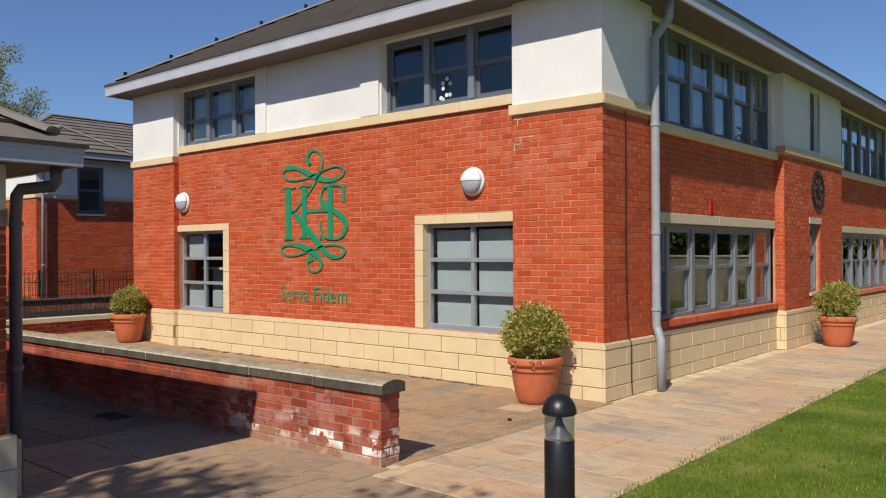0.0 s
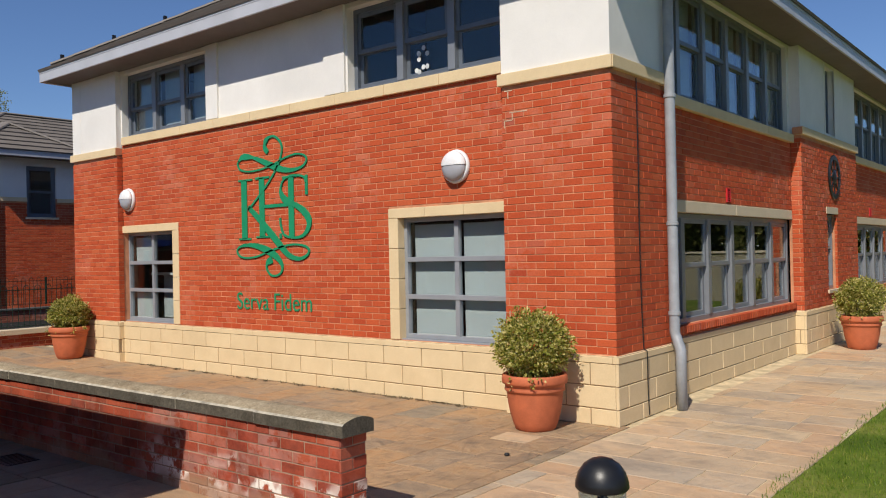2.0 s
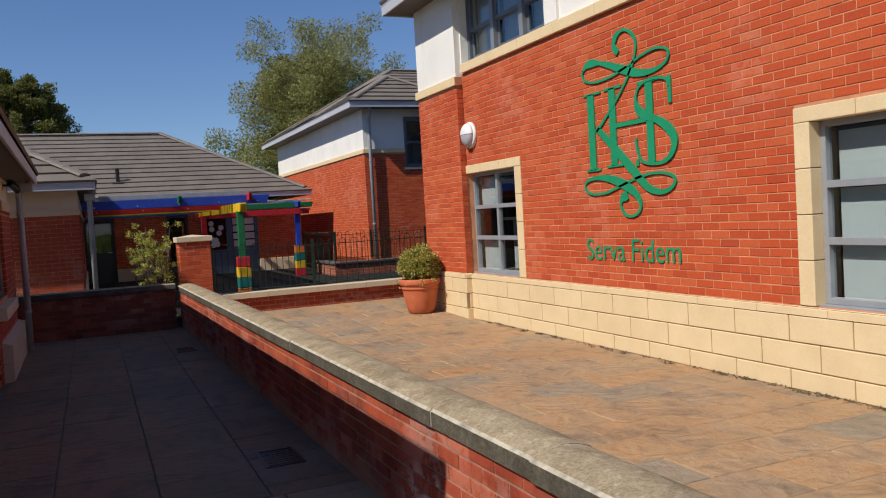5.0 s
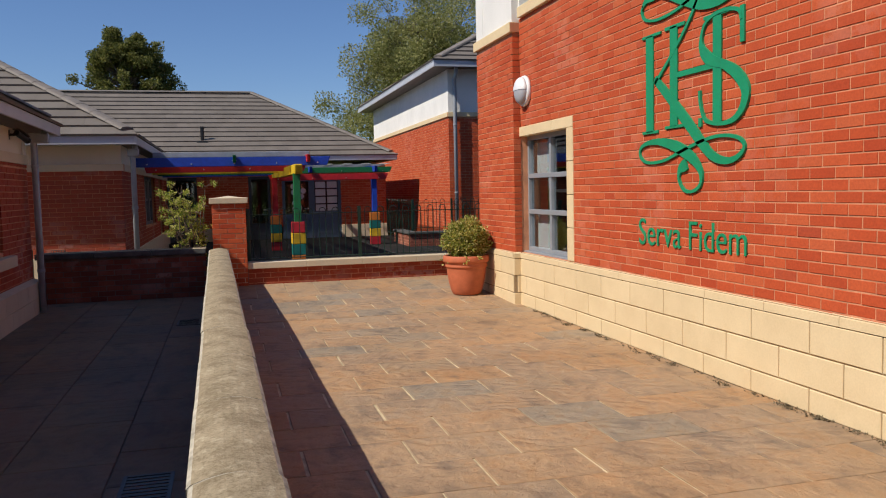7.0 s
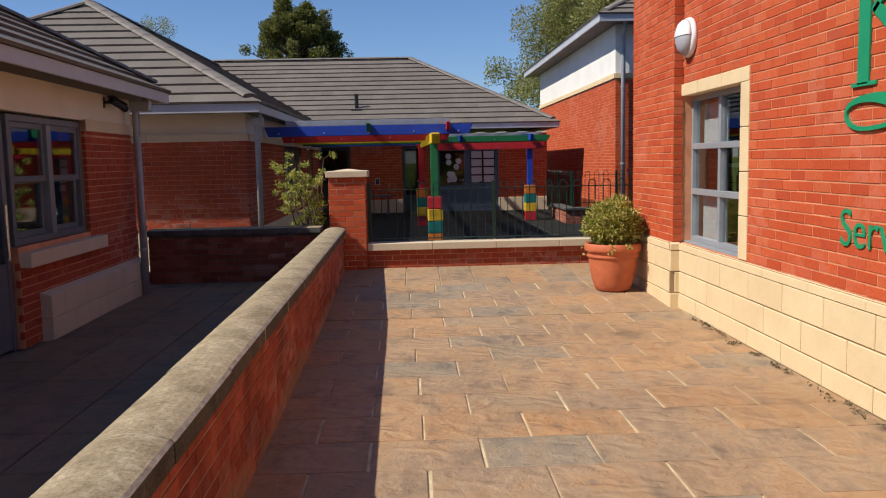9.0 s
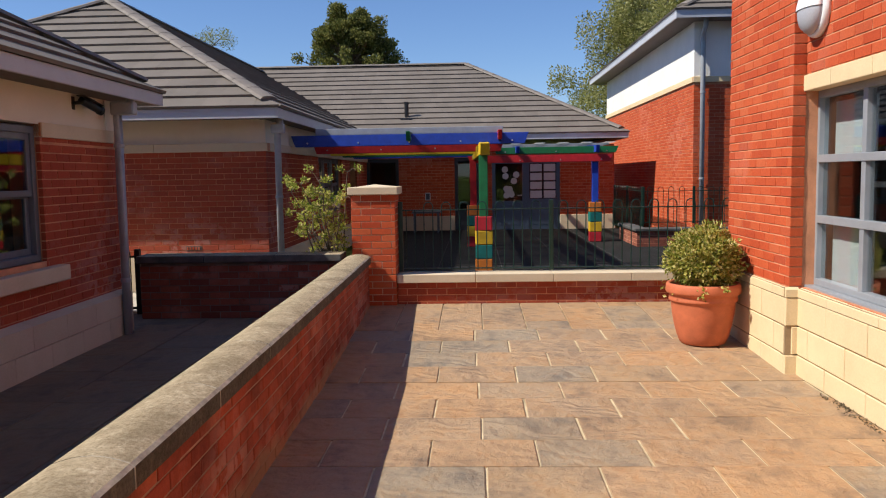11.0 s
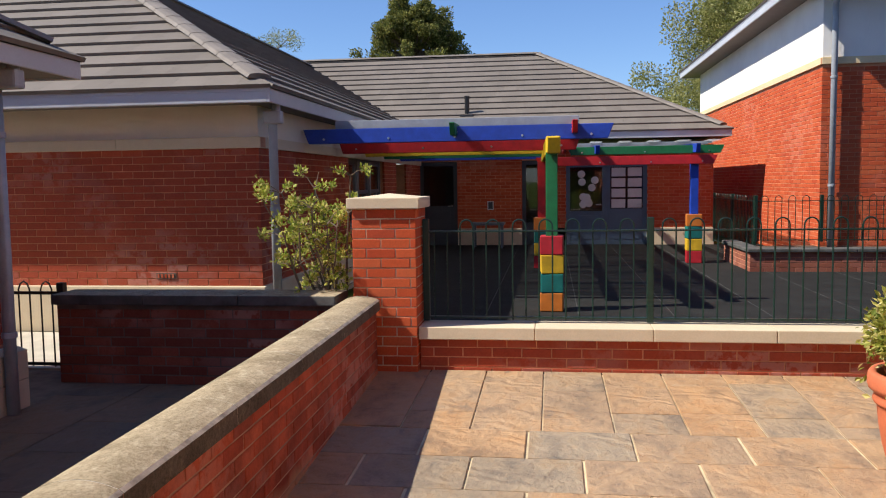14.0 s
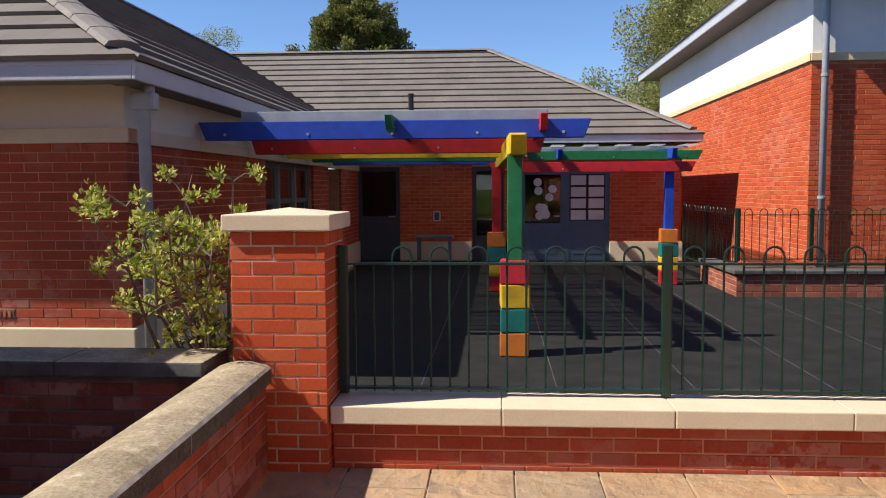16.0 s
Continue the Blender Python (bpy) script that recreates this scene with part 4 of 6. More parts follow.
def bay(y0, y1, units, near=(0, 0, 0, 0)):
    m = pose(RX, y0, 0, 0, 0, 90)
    L = y1 - y0
    low = (0.05, L - 0.003, 0.80, 2.10)
    up = (0.05, L - 0.12, 3.42, 4.79)
    brick_wall(school, m, L, 0.6, 3.30, [low, (0.0, L, 2.10, 2.24)], near, thick=0.2)
    part("rendered_wall", wall_body(L, 3.30, 4.84, [up], 0.2, 0.006), RENDER_WHITE, school, "", m)
    band(school, m, 0.0, L, 3.30, 3.43, 0.06, STONE, 1.2, "window_sill")
    band(school, m, 0.0, L - 0.02, 2.10, 2.24, 0.012, STONE_PALE, 2.2, "stone_lintel")
    sill = part("brick_sill", boxed(((0.0, -0.055, 0.72), (L - 0.04, 0.1, 0.795))), MORTAR, school, "", m)
    x = 0.005
    while x < L - 0.10:
        part("brick", boxed(((x, -0.065, 0.715), (x + 0.062, 0.02, 0.802)), bevel=0.006), BRICK, sill, "", m)
        x += 0.072 if y0 < 15 else 0.216
    sash_window(school, m, *low, units, 0.07, mat=ALU_MID, rail=0.52, label="grey sash windows above a brick sill", deep=5.0)
    sash_window(school, m, *up, units, 0.07, rail=0.52, blinds={k: 0.06 + 0.05 * (k % 3) for k in range(6)}, label="dark grey sash windows with pale blinds under the eaves")
    stone_plinth(school, m, L, block=0.78)


bay(9.83, 14.86, 6, (0.9, 4.9, 2.24, 3.2))
bay(18.5, 23.6, 6)
brick_wall(school, pose(SX, 14.86, 0, 0, 0, 90), 3.64, 0.6, 3.42, [(1.47, 2.1, 0.93, 2.22)], thick=0.2, name="pier")
for y in (14.86, 18.5):
    brick_wall(school, pose(SX if y < 15 else RX, y, 0, 0, 0, 0 if y < 15 else 180), 0.16, 0.6, 3.42, thick=0.1, name="pier") if y > 15 else brick_wall(school, pose(RX, y, 0), 0.16, 0.6, 3.42, thick=0.1, name="pier")
mp = pose(SX, 14.86, 0, 0, 0, 90)
part("rendered_pier", wall_body(3.64, 3.42, 4.84, [(1.5, 2.1, 3.60, 4.75)], 0.2, 0.006), RENDER_WHITE, school, "", mp)
part("render_reveal", boxed(((1.44, -0.004, 3.55), (1.5, 0.02, 4.8)), ((2.1, -0.004, 3.55), (2.16, 0.02, 4.8))), RENDER_WHITE, school, "", mp)
band(school, mp, -0.03, 3.67, 3.42, 3.545, 0.04, STONE, 1.2)
part("stone_lintel", boxed(((1.40, -0.012, 2.22), (2.16, 0.15, 2.34)), bevel=0.006), STONE_PALE, school, "", mp)
part("window_sill", boxed(((1.40, -0.03, 0.87), (2.16, 0.15, 0.93)), bevel=0.006), STONE_PALE, school, "", mp)
sash_window(school, mp, 1.47, 2.1, 0.93, 2.22, 1, 0.08, mat=ALU_MID, rail=0.55, label="narrow grey sash window")
sash_window(school, mp, 1.5, 2.1, 3.60, 4.75, 1, 0.10, rail=0.5, label="narrow dark grey sash window")
stone_plinth(school, pose(SX, 14.83, 0, 0, 0, 90), 3.70, block=0.7)
stone_plinth(school, pose(RX, 14.83, 0), 0.16, proud=0.0, block=0.4)
brick_wall(school, pose(SX, 23.6, 0, 0, 0, 90), 16.4, 0.0, 3.42, thick=0.2)
part("rendered_wall", boxed(((0, 0.006, 3.42), (16.4, 0.3, 4.84))), RENDER_WHITE, school, "", pose(SX, 23.6, 0, 0, 0, 90))
eaves(school, -15.40, 8.08, -4.28, 40.3, 4.80, 4.98, 0.55)
hip_roof(school, -15.38, 8.06, -4.26, 40.3, 4.98, 0.56)
# snow-guard clips along the hip
for k in range(9):
    f = 0.05 + k * 0.11
    part("hip_clip", boxed(((-0.02, -0.03, 0.0), (0.02, 0.03, 0.10)), bevel=0.005), BLACK, school, "", pose(-15.38 + 5.64 * f, 8.06 + 5.64 * f, 4.98 + 3.16 * f + 0.05))
downpipe(school, [(-4.42, 9.72, 4.84), (-4.43, 9.72, 4.60), (-4.62, 9.72, 4.38), (-4.62, 9.72, 3.9), (-4.62, 9.72, 0.80), (-4.60, 9.72, 0.74), (-4.53, 9.66, 0.62), (-4.53, 9.66, 0.55), (-4.53, 9.66, 0.0)], 0.055, clips=((-4.62, 9.72, 3.3), (-4.62, 9.72, 1.95), (-4.62, 9.72, 1.0)))

# fittings on the lawn front
cable = part("wall_cable", tube(bmesh.new(), [(-4.688, 9.07, 3.4), (-4.686, 9.072, 2.6), (-4.688, 9.068, 1.9), (-4.686, 9.075, 1.2), (-4.684, 9.10, 0.69), (-4.645, 9.10, 0.66), (-4.655, 9.12, 0.3), (-4.655, 9.14, 0.02)], 0.006, 6), BLACK, None, "", Matrix())
tagged(cable, "thin dark cable clipped down the brick corner pier", "cable")
for y, z in ((12.05, 2.36), (20.4, 2.36)):
    m = pose(RX, y, z, 0, 0, 90)
    v = thing("air_vent", m, "red louvred air vent brick in the wall", "vent", "wall vents")
    part("vent_surround", boxed(((-0.06, -0.02, -0.09), (-0.045, 0.01, 0.09)), ((0.045, -0.02, -0.09), (0.06, 0.01, 0.09)), ((-0.045, -0.02, 0.075), (0.045, 0.01, 0.09)), ((-0.045, -0.02, -0.09), (0.045, 0.01, -0.075))), WOOD_RED, v, "", m)
    for k in range(5):
        part("slat", boxed(((-0.045, -0.016, -0.06 + k * 0.027), (0.045, -0.004, -0.048 + k * 0.027))), WOOD_RED, v, "", m)
m = pose(SX - 0.004, 16.81, 2.87, 0, 0, 90)
plaque = thing("wall_plaque", m, "dark round metal wall plaque with pierced ring pattern", "plaque")
rot = pose(0, 0, 0, 90)
part("ring", lathe(bmesh.new(), [(0.31, 0.0), (0.38, 0.0), (0.39, 0.015), (0.38, 0.03), (0.31, 0.03), (0.30, 0.015), (0.31, 0.0)], 32, rot), BLACK, plaque, "", m @ Matrix.Translation((0, 0.0, 0)))
part("boss", lathe(bmesh.new(), [(0.0, 0.04), (0.08, 0.035), (0.13, 0.02), (0.13, 0.0)], 24, rot), BLACK, plaque, "", m)
for k in range(8):
    a = k * math.tau / 8
    part("spoke", rod(bmesh.new(), (0.12 * math.cos(a), -0.012, 0.12 * math.sin(a)), (0.31 * math.cos(a), -0.012, 0.31 * math.sin(a)), 0.014, None, 6), BLACK, plaque, "", m)


# ---- monogram and motto on the front wall ----
def spline(points, n=10):
    """Smooth curve through points."""
    p = [Vector(q) for q in points]
    p = [p[0] * 2 - p[1], *p, p[-1] * 2 - p[-2]]
    out = []
    for i in range(1, len(p) - 2):
        for k in range(n):
            t = k / n
            a, b, c, d = p[i - 1:i + 3]
            out.append(0.5 * (2 * b + (c - a) * t + (2 * a - 5 * b + 4 * c - d) * t * t + (3 * b - a - 3 * c + d) * t ** 3))
    out.append(p[-2])
    return out


def ribbon(bm, points, width, depth=0.014):
    """A flat raised stroke along a curve; width is a function of 0..1."""
    pts = spline(points)
    rows = []
    for i, p in enumerate(pts):
        d = (pts[min(i + 1, len(pts) - 1)] - pts[max(i - 1, 0)]).normalized()
        s = Vector((-d.y, d.x)) * width(i / (len(pts) - 1)) / 2
        rows.append([bm.verts.new((q.x, y, q.y)) for y in (-depth, 0.004) for q in (p + s, p - s)])
    for a, b in zip(rows, rows[1:]):
        for i, j in ((0, 1), (2, 0), (1, 3)):
            bm.faces.new((a[i], a[j], b[j], b[i]))
    for r in (rows[0], rows[-1]):
        bm.faces.new((r[0], r[1], r[3], r[2]))


def swell(lo, hi, *peaks):
    return lambda t: lo + (hi - lo) * max(math.exp(-((t - c) / w) ** 2) for c, w in peaks)


ml = pose(-9.87, FY - 0.004, 2.35)
logo = thing("wall_monogram", ml, "green painted metal monogram with scrolls on the brick wall", "sign")
bm = bmesh.new()
ribbon(bm, [(-0.05, 0.76), (-0.11, 0.84), (-0.07, 0.94), (0.07, 0.975), (0.20, 0.90), (0.25, 0.775), (0.18, 0.60), (0.02, 0.41), (-0.20, 0.22), (-0.49, 0.0)], swell(0.030, 0.070, (0.06, 0.10), (0.20, 0.06)))
part("arm_scroll", bm, GREEN_SIGN, logo)
bm = bmesh.new()
ribbon(bm, [(-0.70, 0.69), (-0.60, 0.745), (-0.43, 0.735), (-0.24, 0.68), (0.0, 0.59), (0.22, 0.515), (0.44, 0.485), (0.64, 0.51), (0.735, 0.58), (0.70, 0.655), (0.54, 0.69), (0.32, 0.66), (0.10, 0.60), (-0.19, 0.545), (-0.47, 0.535), (-0.66, 0.575), (-0.715, 0.65), (-0.69, 0.70)], swell(0.024, 0.088, (0.08, 0.05), (0.26, 0.11)))
part("upper_scroll", bm, GREEN_SIGN, logo)
bm = bmesh.new()
ribbon(bm, [(-0.49, 0.04), (-0.26, -0.14), (-0.085, -0.285), (0.08, -0.425), (0.24, -0.565), (0.37, -0.655), (0.53, -0.695), (0.67, -0.675), (0.755, -0.61), (0.71, -0.545), (0.56, -0.51), (0.36, -0.51), (0.12, -0.55), (-0.13, -0.61), (-0.35, -0.66), (-0.59, -0.67), (-0.73, -0.63), (-0.755, -0.555), (-0.66, -0.505), (-0.445, -0.495), (-0.215, -0.535), (-0.03, -0.60), (0.12, -0.68), (0.205, -0.775), (0.20, -0.865), (0.10, -0.918), (-0.03, -0.912), (-0.11, -0.83), (-0.095, -0.745), (0.0, -0.70)], swell(0.026, 0.098, (0.09, 0.12), (0.72, 0.07), (0.99, 0.03)))
part("leg_scroll", bm, GREEN_SIGN, logo)
bm = bmesh.new()
ribbon(bm, [(0.72, 0.30), (0.69, 0.37), (0.57, 0.405), (0.40, 0.405), (0.27, 0.36), (0.215, 0.26), (0.225, 0.17), (0.32, 0.085), (0.52, 0.01), (0.67, -0.075), (0.765, -0.19), (0.75, -0.30), (0.66, -0.385), (0.53, -0.415), (0.37, -0.405), (0.255, -0.36), (0.20, -0.24), (0.19, -0.14)], swell(0.028, 0.095, (0.40, 0.07), (0.56, 0.13)), 0.016)
part("curved_stroke", bm, GREEN_SIGN, logo)
for name, a, b in (("stem", (-0.645, -0.41), (-0.525, 0.42)), ("stem", (-0.25, -0.385), (-0.138, 0.43)), ("stem", (0.365, -0.40), (0.472, 0.40)), ("cross_bar", (-0.14, 0.005), (0.37, 0.05)), ("serif", (-0.71, 0.405), (-0.40, 0.43)), ("serif", (-0.71, -0.42), (-0.445, -0.395)), ("serif", (-0.33, 0.41), (-0.03, 0.44)), ("serif", (-0.33, -0.40), (-0.045, -0.375)), ("serif", (0.24, 0.385), (0.60, 0.412)), ("serif", (0.17, -0.42), (0.215, -0.35)), ("drop", (0.70, 0.14), (0.75, 0.40))):
    part(name, boxed(((a[0], -0.012, a[1]), (b[0], 0.004, b[1])), bevel=0.003), GREEN_SIGN, logo)
fc = bpy.data.curves.new("motto", "FONT")
fc.body, fc.size, fc.extrude, fc.bevel_depth = "Serva Fidem", 0.34, 0.005, 0.0
fc.align_x, fc.offset = "CENTER", -0.002
fc.materials.append(GREEN_SIGN)
motto = new("motto_lettering", fc)
scene.view_layers[0].update()
wide = motto.dimensions.x
hang(motto, None, pose(-9.87, FY - 0.006, 0.958, 90) @ Matrix.Diagonal((1.57 / wide, 1, 1, 1)))
tagged(motto, "green raised metal letters reading Serva Fidem on brick", "lettering")


def wall_lamp(x, z):
    m = pose(x, FY, z)
    lamp = thing("wall_lamp", m, "white oval bulkhead lamp with grey lower diffuser", "lamp", "wall lamps")
    turn = pose(0, 0, 0, 90)
    part("base", lathe(bmesh.new(), [(0.0, 0.0), (0.185, 0.0), (0.19, 0.02), (0.182, 0.045), (0.17, 0.05), (0.0, 0.05)], 40, turn), WHITE_PLASTIC, lamp, "", m, True)
    dome = [(0.165, 0.045), (0.16, 0.075), (0.135, 0.105), (0.09, 0.125), (0.04, 0.133), (0.0, 0.135)]
    for name, mat, lo in (("hood", WHITE_PLASTIC, True), ("diffuser", GREY_PLASTIC, False)):
        bm = lathe(bmesh.new(), [(r + (0.006 if lo else 0), h + (0.006 if lo else 0)) for r, h in dome], 40, turn)
        bmesh.ops.bisect_plane(bm, geom=bm.verts[:] + bm.edges[:] + bm.faces[:], plane_co=(0, 0, 0.01), plane_no=(0, 0, 1), clear_inner=lo, clear_outer=not lo)
        part(name, bm, mat, lamp, "", m, True)


wall_lamp(-13.50, 2.67)
wall_lamp(-6.65, 2.645)


# ---- potted shrubs ----
def leaves(n, place, size, rng, up=0.25):
    """n small folded leaves; place gives a point and an outward way."""
    verts, faces = [], []
    for _ in range(n):
        p, out = place(rng)
        w = Vector((rng.gauss(0, 1), rng.gauss(0, 1), rng.gauss(0, 1) + up)) + Vector(out) * 1.2
        w.normalize()
        s = w.cross(Vector((rng.gauss(0, 1), rng.gauss(0, 1), rng.gauss(0, 1)))).normalized()
        l = size * rng.uniform(0.6, 1.3)
        q = Vector(p)
        f = w.cross(s) * l * 0.12
        i = len(verts)
        verts += [q, q + w * l * 0.5 + s * l * 0.3 + f, q + w * l, q + w * l * 0.5 - s * l * 0.3 + f]
        faces += [(i, i + 1, i + 2), (i, i + 2, i + 3)]
    return [tuple(v) for v in verts], faces


def potted_shrub(x, y, z, turn, scale=1.0, seed=1, full=1.0):
    rng = random.Random(seed)
    m = pose(x, y, z, 0, 0, turn) @ Matrix.Diagonal((scale, scale, scale, 1))
    pot = thing("potted_shrub", m, "clipped variegated shrub in a large terracotta pot", "plant", "terracotta pots along the building")
    part("pot", lathe(bmesh.new(), [(0.0, 0.0), (0.175, 0.0), (0.19, 0.012), (0.212, 0.07), (0.236, 0.16), (0.254, 0.26), (0.262, 0.335), (0.266, 0.36), (0.279, 0.365), (0.284, 0.375), (0.280, 0.388), (0.276, 0.41), (0.285, 0.425), (0.302, 0.432), (0.308, 0.45), (0.305, 0.50), (0.295, 0.515), (0.275, 0.515), (0.262, 0.50), (0.258, 0.46)], 56), TERRACOTTA, pot, "terracotta pot with rolled rim", m, True)
    part("soil", lathe(bmesh.new(), [(0.0, 0.475), (0.15, 0.472), (0.262, 0.46)], 24), SOIL, pot, "", m)
    for k in range(7):
        a = k * math.tau / 7
        part("stem", tube(bmesh.new(), [(0.03 * math.cos(a), 0.03 * math.sin(a), 0.46), (0.09 * math.cos(a), 0.09 * math.sin(a), 0.6), (0.2 * math.cos(a + 0.4), 0.2 * math.sin(a + 0.4), 0.82)], [0.014, 0.01, 0.005], 5), BARK, pot, "", m)

    trails = [(rng.uniform(0, math.tau), rng.uniform(0.05, 0.15)) for _ in range(11)]

    def at(r):
        if r.random() < 0.007:
            a, drop = r.choice(trails)
            f = r.random()
            a += r.gauss(0, 0.05)
            out = 0.315 + 0.02 * r.random()
            return Vector((math.cos(a) * out, math.sin(a) * out, 0.53 - drop * f)), Vector((math.cos(a), math.sin(a), -0.6))
        while True:
            d = Vector((r.gauss(0, 1), r.gauss(0, 1), r.gauss(0, 1))).normalized()
            bump = 1 + 0.26 * noise.noise(d * 2.6 + Vector((seed, 0, 0))) + 0.18 * noise.noise(d * 7)
            f = r.uniform(0.72, 1.04) if r.random() < 0.85 else r.uniform(0.3, 0.8)
            p = Vector((d.x * 0.345, d.y * 0.345, d.z * 0.30)) * bump * f * full + Vector((0, 0, 0.47 + 0.30 * full))
            if p.z > 0.47 or (p.z > 0.40 and math.hypot(p.x, p.y) > 0.31):
                return p, d
    v, f = leaves(8000, at, 0.037, rng)
    solid("crown", v, f, LEAF_POT, pot, m, "", "dense crown of small yellow-edged leaves")


potted_shrub(-14.71, 8.19, rise(-14.71) + 0.003, 0, 1.04, 2, 0.84)
potted_shrub(-5.32, 8.07, 0.0, 70, 1.02, 3)
potted_shrub(-4.14, 15.98, 0.0, 140, 1.05, 4)


# ---- garden wall between terrace and alley ----
TURN = 0.84
garden_wall = thing("garden_wall", pose(-10.5, 4.93, 0), "long low weathered brick wall with rounded concrete coping", "wall")
GL = 11.785
g0 = pose(-16.50, 4.885, 0, 0, 0, TURN)
brick_wall(garden_wall, g0 @ pose(0, -0.115, 0), GL, -0.01, 0.585, near=(8.6, GL, 0.0, 0.58), mat=BRICK_OLD, mortar=MORTAR_OLD, thick=0.106, label="weathered brick face with white salt bloom")
brick_wall(garden_wall, g0 @ pose(GL, 0.115, 0, 0, 0, 180), GL, -0.01, 0.585, near=(3.4, 11.2, 0.06, 0.58), mat=BRICK_OLD, mortar=MORTAR_OLD, thick=0.106)
brick_wall(garden_wall, g0 @ pose(GL + 0.012, -0.115, 0, 0, 0, 90), 0.23, -0.01, 0.585, near=(0, 0.23, 0, 0.58), mat=BRICK_OLD, mortar=MORTAR_OLD, thick=0.02)


def coping_stone(parent, m, a, b, half, z, crown, edge, mat, name="coping_stone"):
    """One coping length with a rounded top and vertical sides."""
    bm = bmesh.new()
    ring = [(-half, z), (-half, z + edge - 0.012), (-half + 0.014, z + edge)]
    for k in range(1, 8):
        t = k / 8
        ring.append((-half + 0.014 + (2 * half - 0.028) * t, z + edge + (crown - edge) * math.sin(math.pi * t) ** 0.9))
    ring += [(half - 0.014, z + edge), (half, z + edge - 0.012), (half, z)]
    e = 0.004
    rows = [[bm.verts.new((x, y * k, z + (h - z) * k)) for y, h in ring] for x, k in ((a, 0.994), (a + e, 1.0), (b - e, 1.0), (b, 0.994))]
    for p, q in zip(rows, rows[1:]):
        for k in range(len(ring)):
            j = (k + 1) % len(ring)
            bm.faces.new((p[k], q[k], q[j], p[j]))
    bm.faces.new(rows[0])
    bm.faces.new(rows[-1][::-1])
    ob = part(name, bm, mat, parent, "", m)
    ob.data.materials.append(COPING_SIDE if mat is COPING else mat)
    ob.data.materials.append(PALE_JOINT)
    # Steep faces take the darker mix, eased edges the pale one.
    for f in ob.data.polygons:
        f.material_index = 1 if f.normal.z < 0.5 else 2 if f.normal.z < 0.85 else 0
    return ob


rng = random.Random(11)
ends = [GL + 0.06 - 0.84] + [GL + 0.06 - 0.84 - 0.90 * k for k in range(1, 13)]
stops = [-0.02] + sorted(e for e in ends if e > 0.2) + [GL + 0.06]
for a, b in zip(stops, stops[1:]):
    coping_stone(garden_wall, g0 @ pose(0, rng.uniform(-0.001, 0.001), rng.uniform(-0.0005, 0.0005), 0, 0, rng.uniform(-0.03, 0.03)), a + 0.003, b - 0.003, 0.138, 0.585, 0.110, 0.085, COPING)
    if b < GL:
        coping_stone(garden_wall, g0, b - 0.0035, b + 0.0035, 0.1365, 0.586, 0.1085, 0.0835, PALE_JOINT, "mortar_joint")

# low wall across the end of the alley
alley_wall = thing("alley_wall", pose(-16.6, 3.5, 0), "low dark brick wall across the alley, coping top coloured paler for sun", "wall")
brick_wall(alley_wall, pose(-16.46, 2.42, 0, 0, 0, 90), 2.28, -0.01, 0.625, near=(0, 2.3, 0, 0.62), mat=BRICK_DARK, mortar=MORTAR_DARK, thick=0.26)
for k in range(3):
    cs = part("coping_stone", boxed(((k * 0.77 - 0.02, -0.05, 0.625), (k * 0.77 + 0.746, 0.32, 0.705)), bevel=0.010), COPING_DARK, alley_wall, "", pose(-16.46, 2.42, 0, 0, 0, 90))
    # Sun on the coping tops is put into the colour: a paler mix there.
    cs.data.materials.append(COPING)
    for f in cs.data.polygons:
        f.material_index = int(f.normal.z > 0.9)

# brick pier at the junction
pier = thing("gate_pier", pose(-16.8, 5.1, 0), "square red brick pier with a cream stone cap", "pier")
for i, (m, L) in enumerate(((pose(-16.56, 4.81, 0, 0, 0, 90), 0.49), (pose(-17.05, 4.81, 0), 0.49), (pose(-16.56, 5.30, 0, 0, 0, 180), 0.49), (pose(-17.05, 5.30, 0, 0, 0, -90), 0.49))):
    brick_wall(pier, m, L, 0.0, 1.35, near=(0, L, 0.0, 1.4), mortar=MORTAR_PALE, thick=0.1, name="pier_face", bond=0.05 * (i % 2))
bm = boxed(((-0.28, -0.28, 0), (0.28, 0.28, 0.085)), bevel=0.008)
v = [bm.verts.new(p) for p in ((-0.27, -0.27, 0.08), (0.27, -0.27, 0.08), (0.27, 0.27, 0.08), (-0.27, 0.27, 0.08), (0, 0, 0.115))]
for k in range(4):
    bm.faces.new((v[k], v[(k + 1) % 4], v[4]))
part("pier_cap", bm, STONE_PALE, pier, "cream stone cap with a shallow pyramid top", pose(-16.805, 5.055, 1.35))

# low wall with stone sill that carries the playground railing
sill_wall = thing("railing_wall", pose(-16.6, 7, 0), "low red brick wall with a pale stone sill under railings", "wall")
SW = pose(-16.645, 5.305, 0, 0, 0, 90)
brick_wall(sill_wall, SW, 5.45, -0.02, 0.35, near=(0, 4.2, 0, 0.4), mat=BRICK_LOW, thick=0.22)
edges = (0.0, 0.885, 1.755, 2.625, 3.5, 4.4, 5.4)
for a, b in zip(edges, edges[1:]):
    part("stone_sill", boxed(((a + 0.0015, -0.06, 0.35), (b - 0.0015, 0.27, 0.445)), bevel=0.007), STONE_PALE, sill_wall, "", SW)


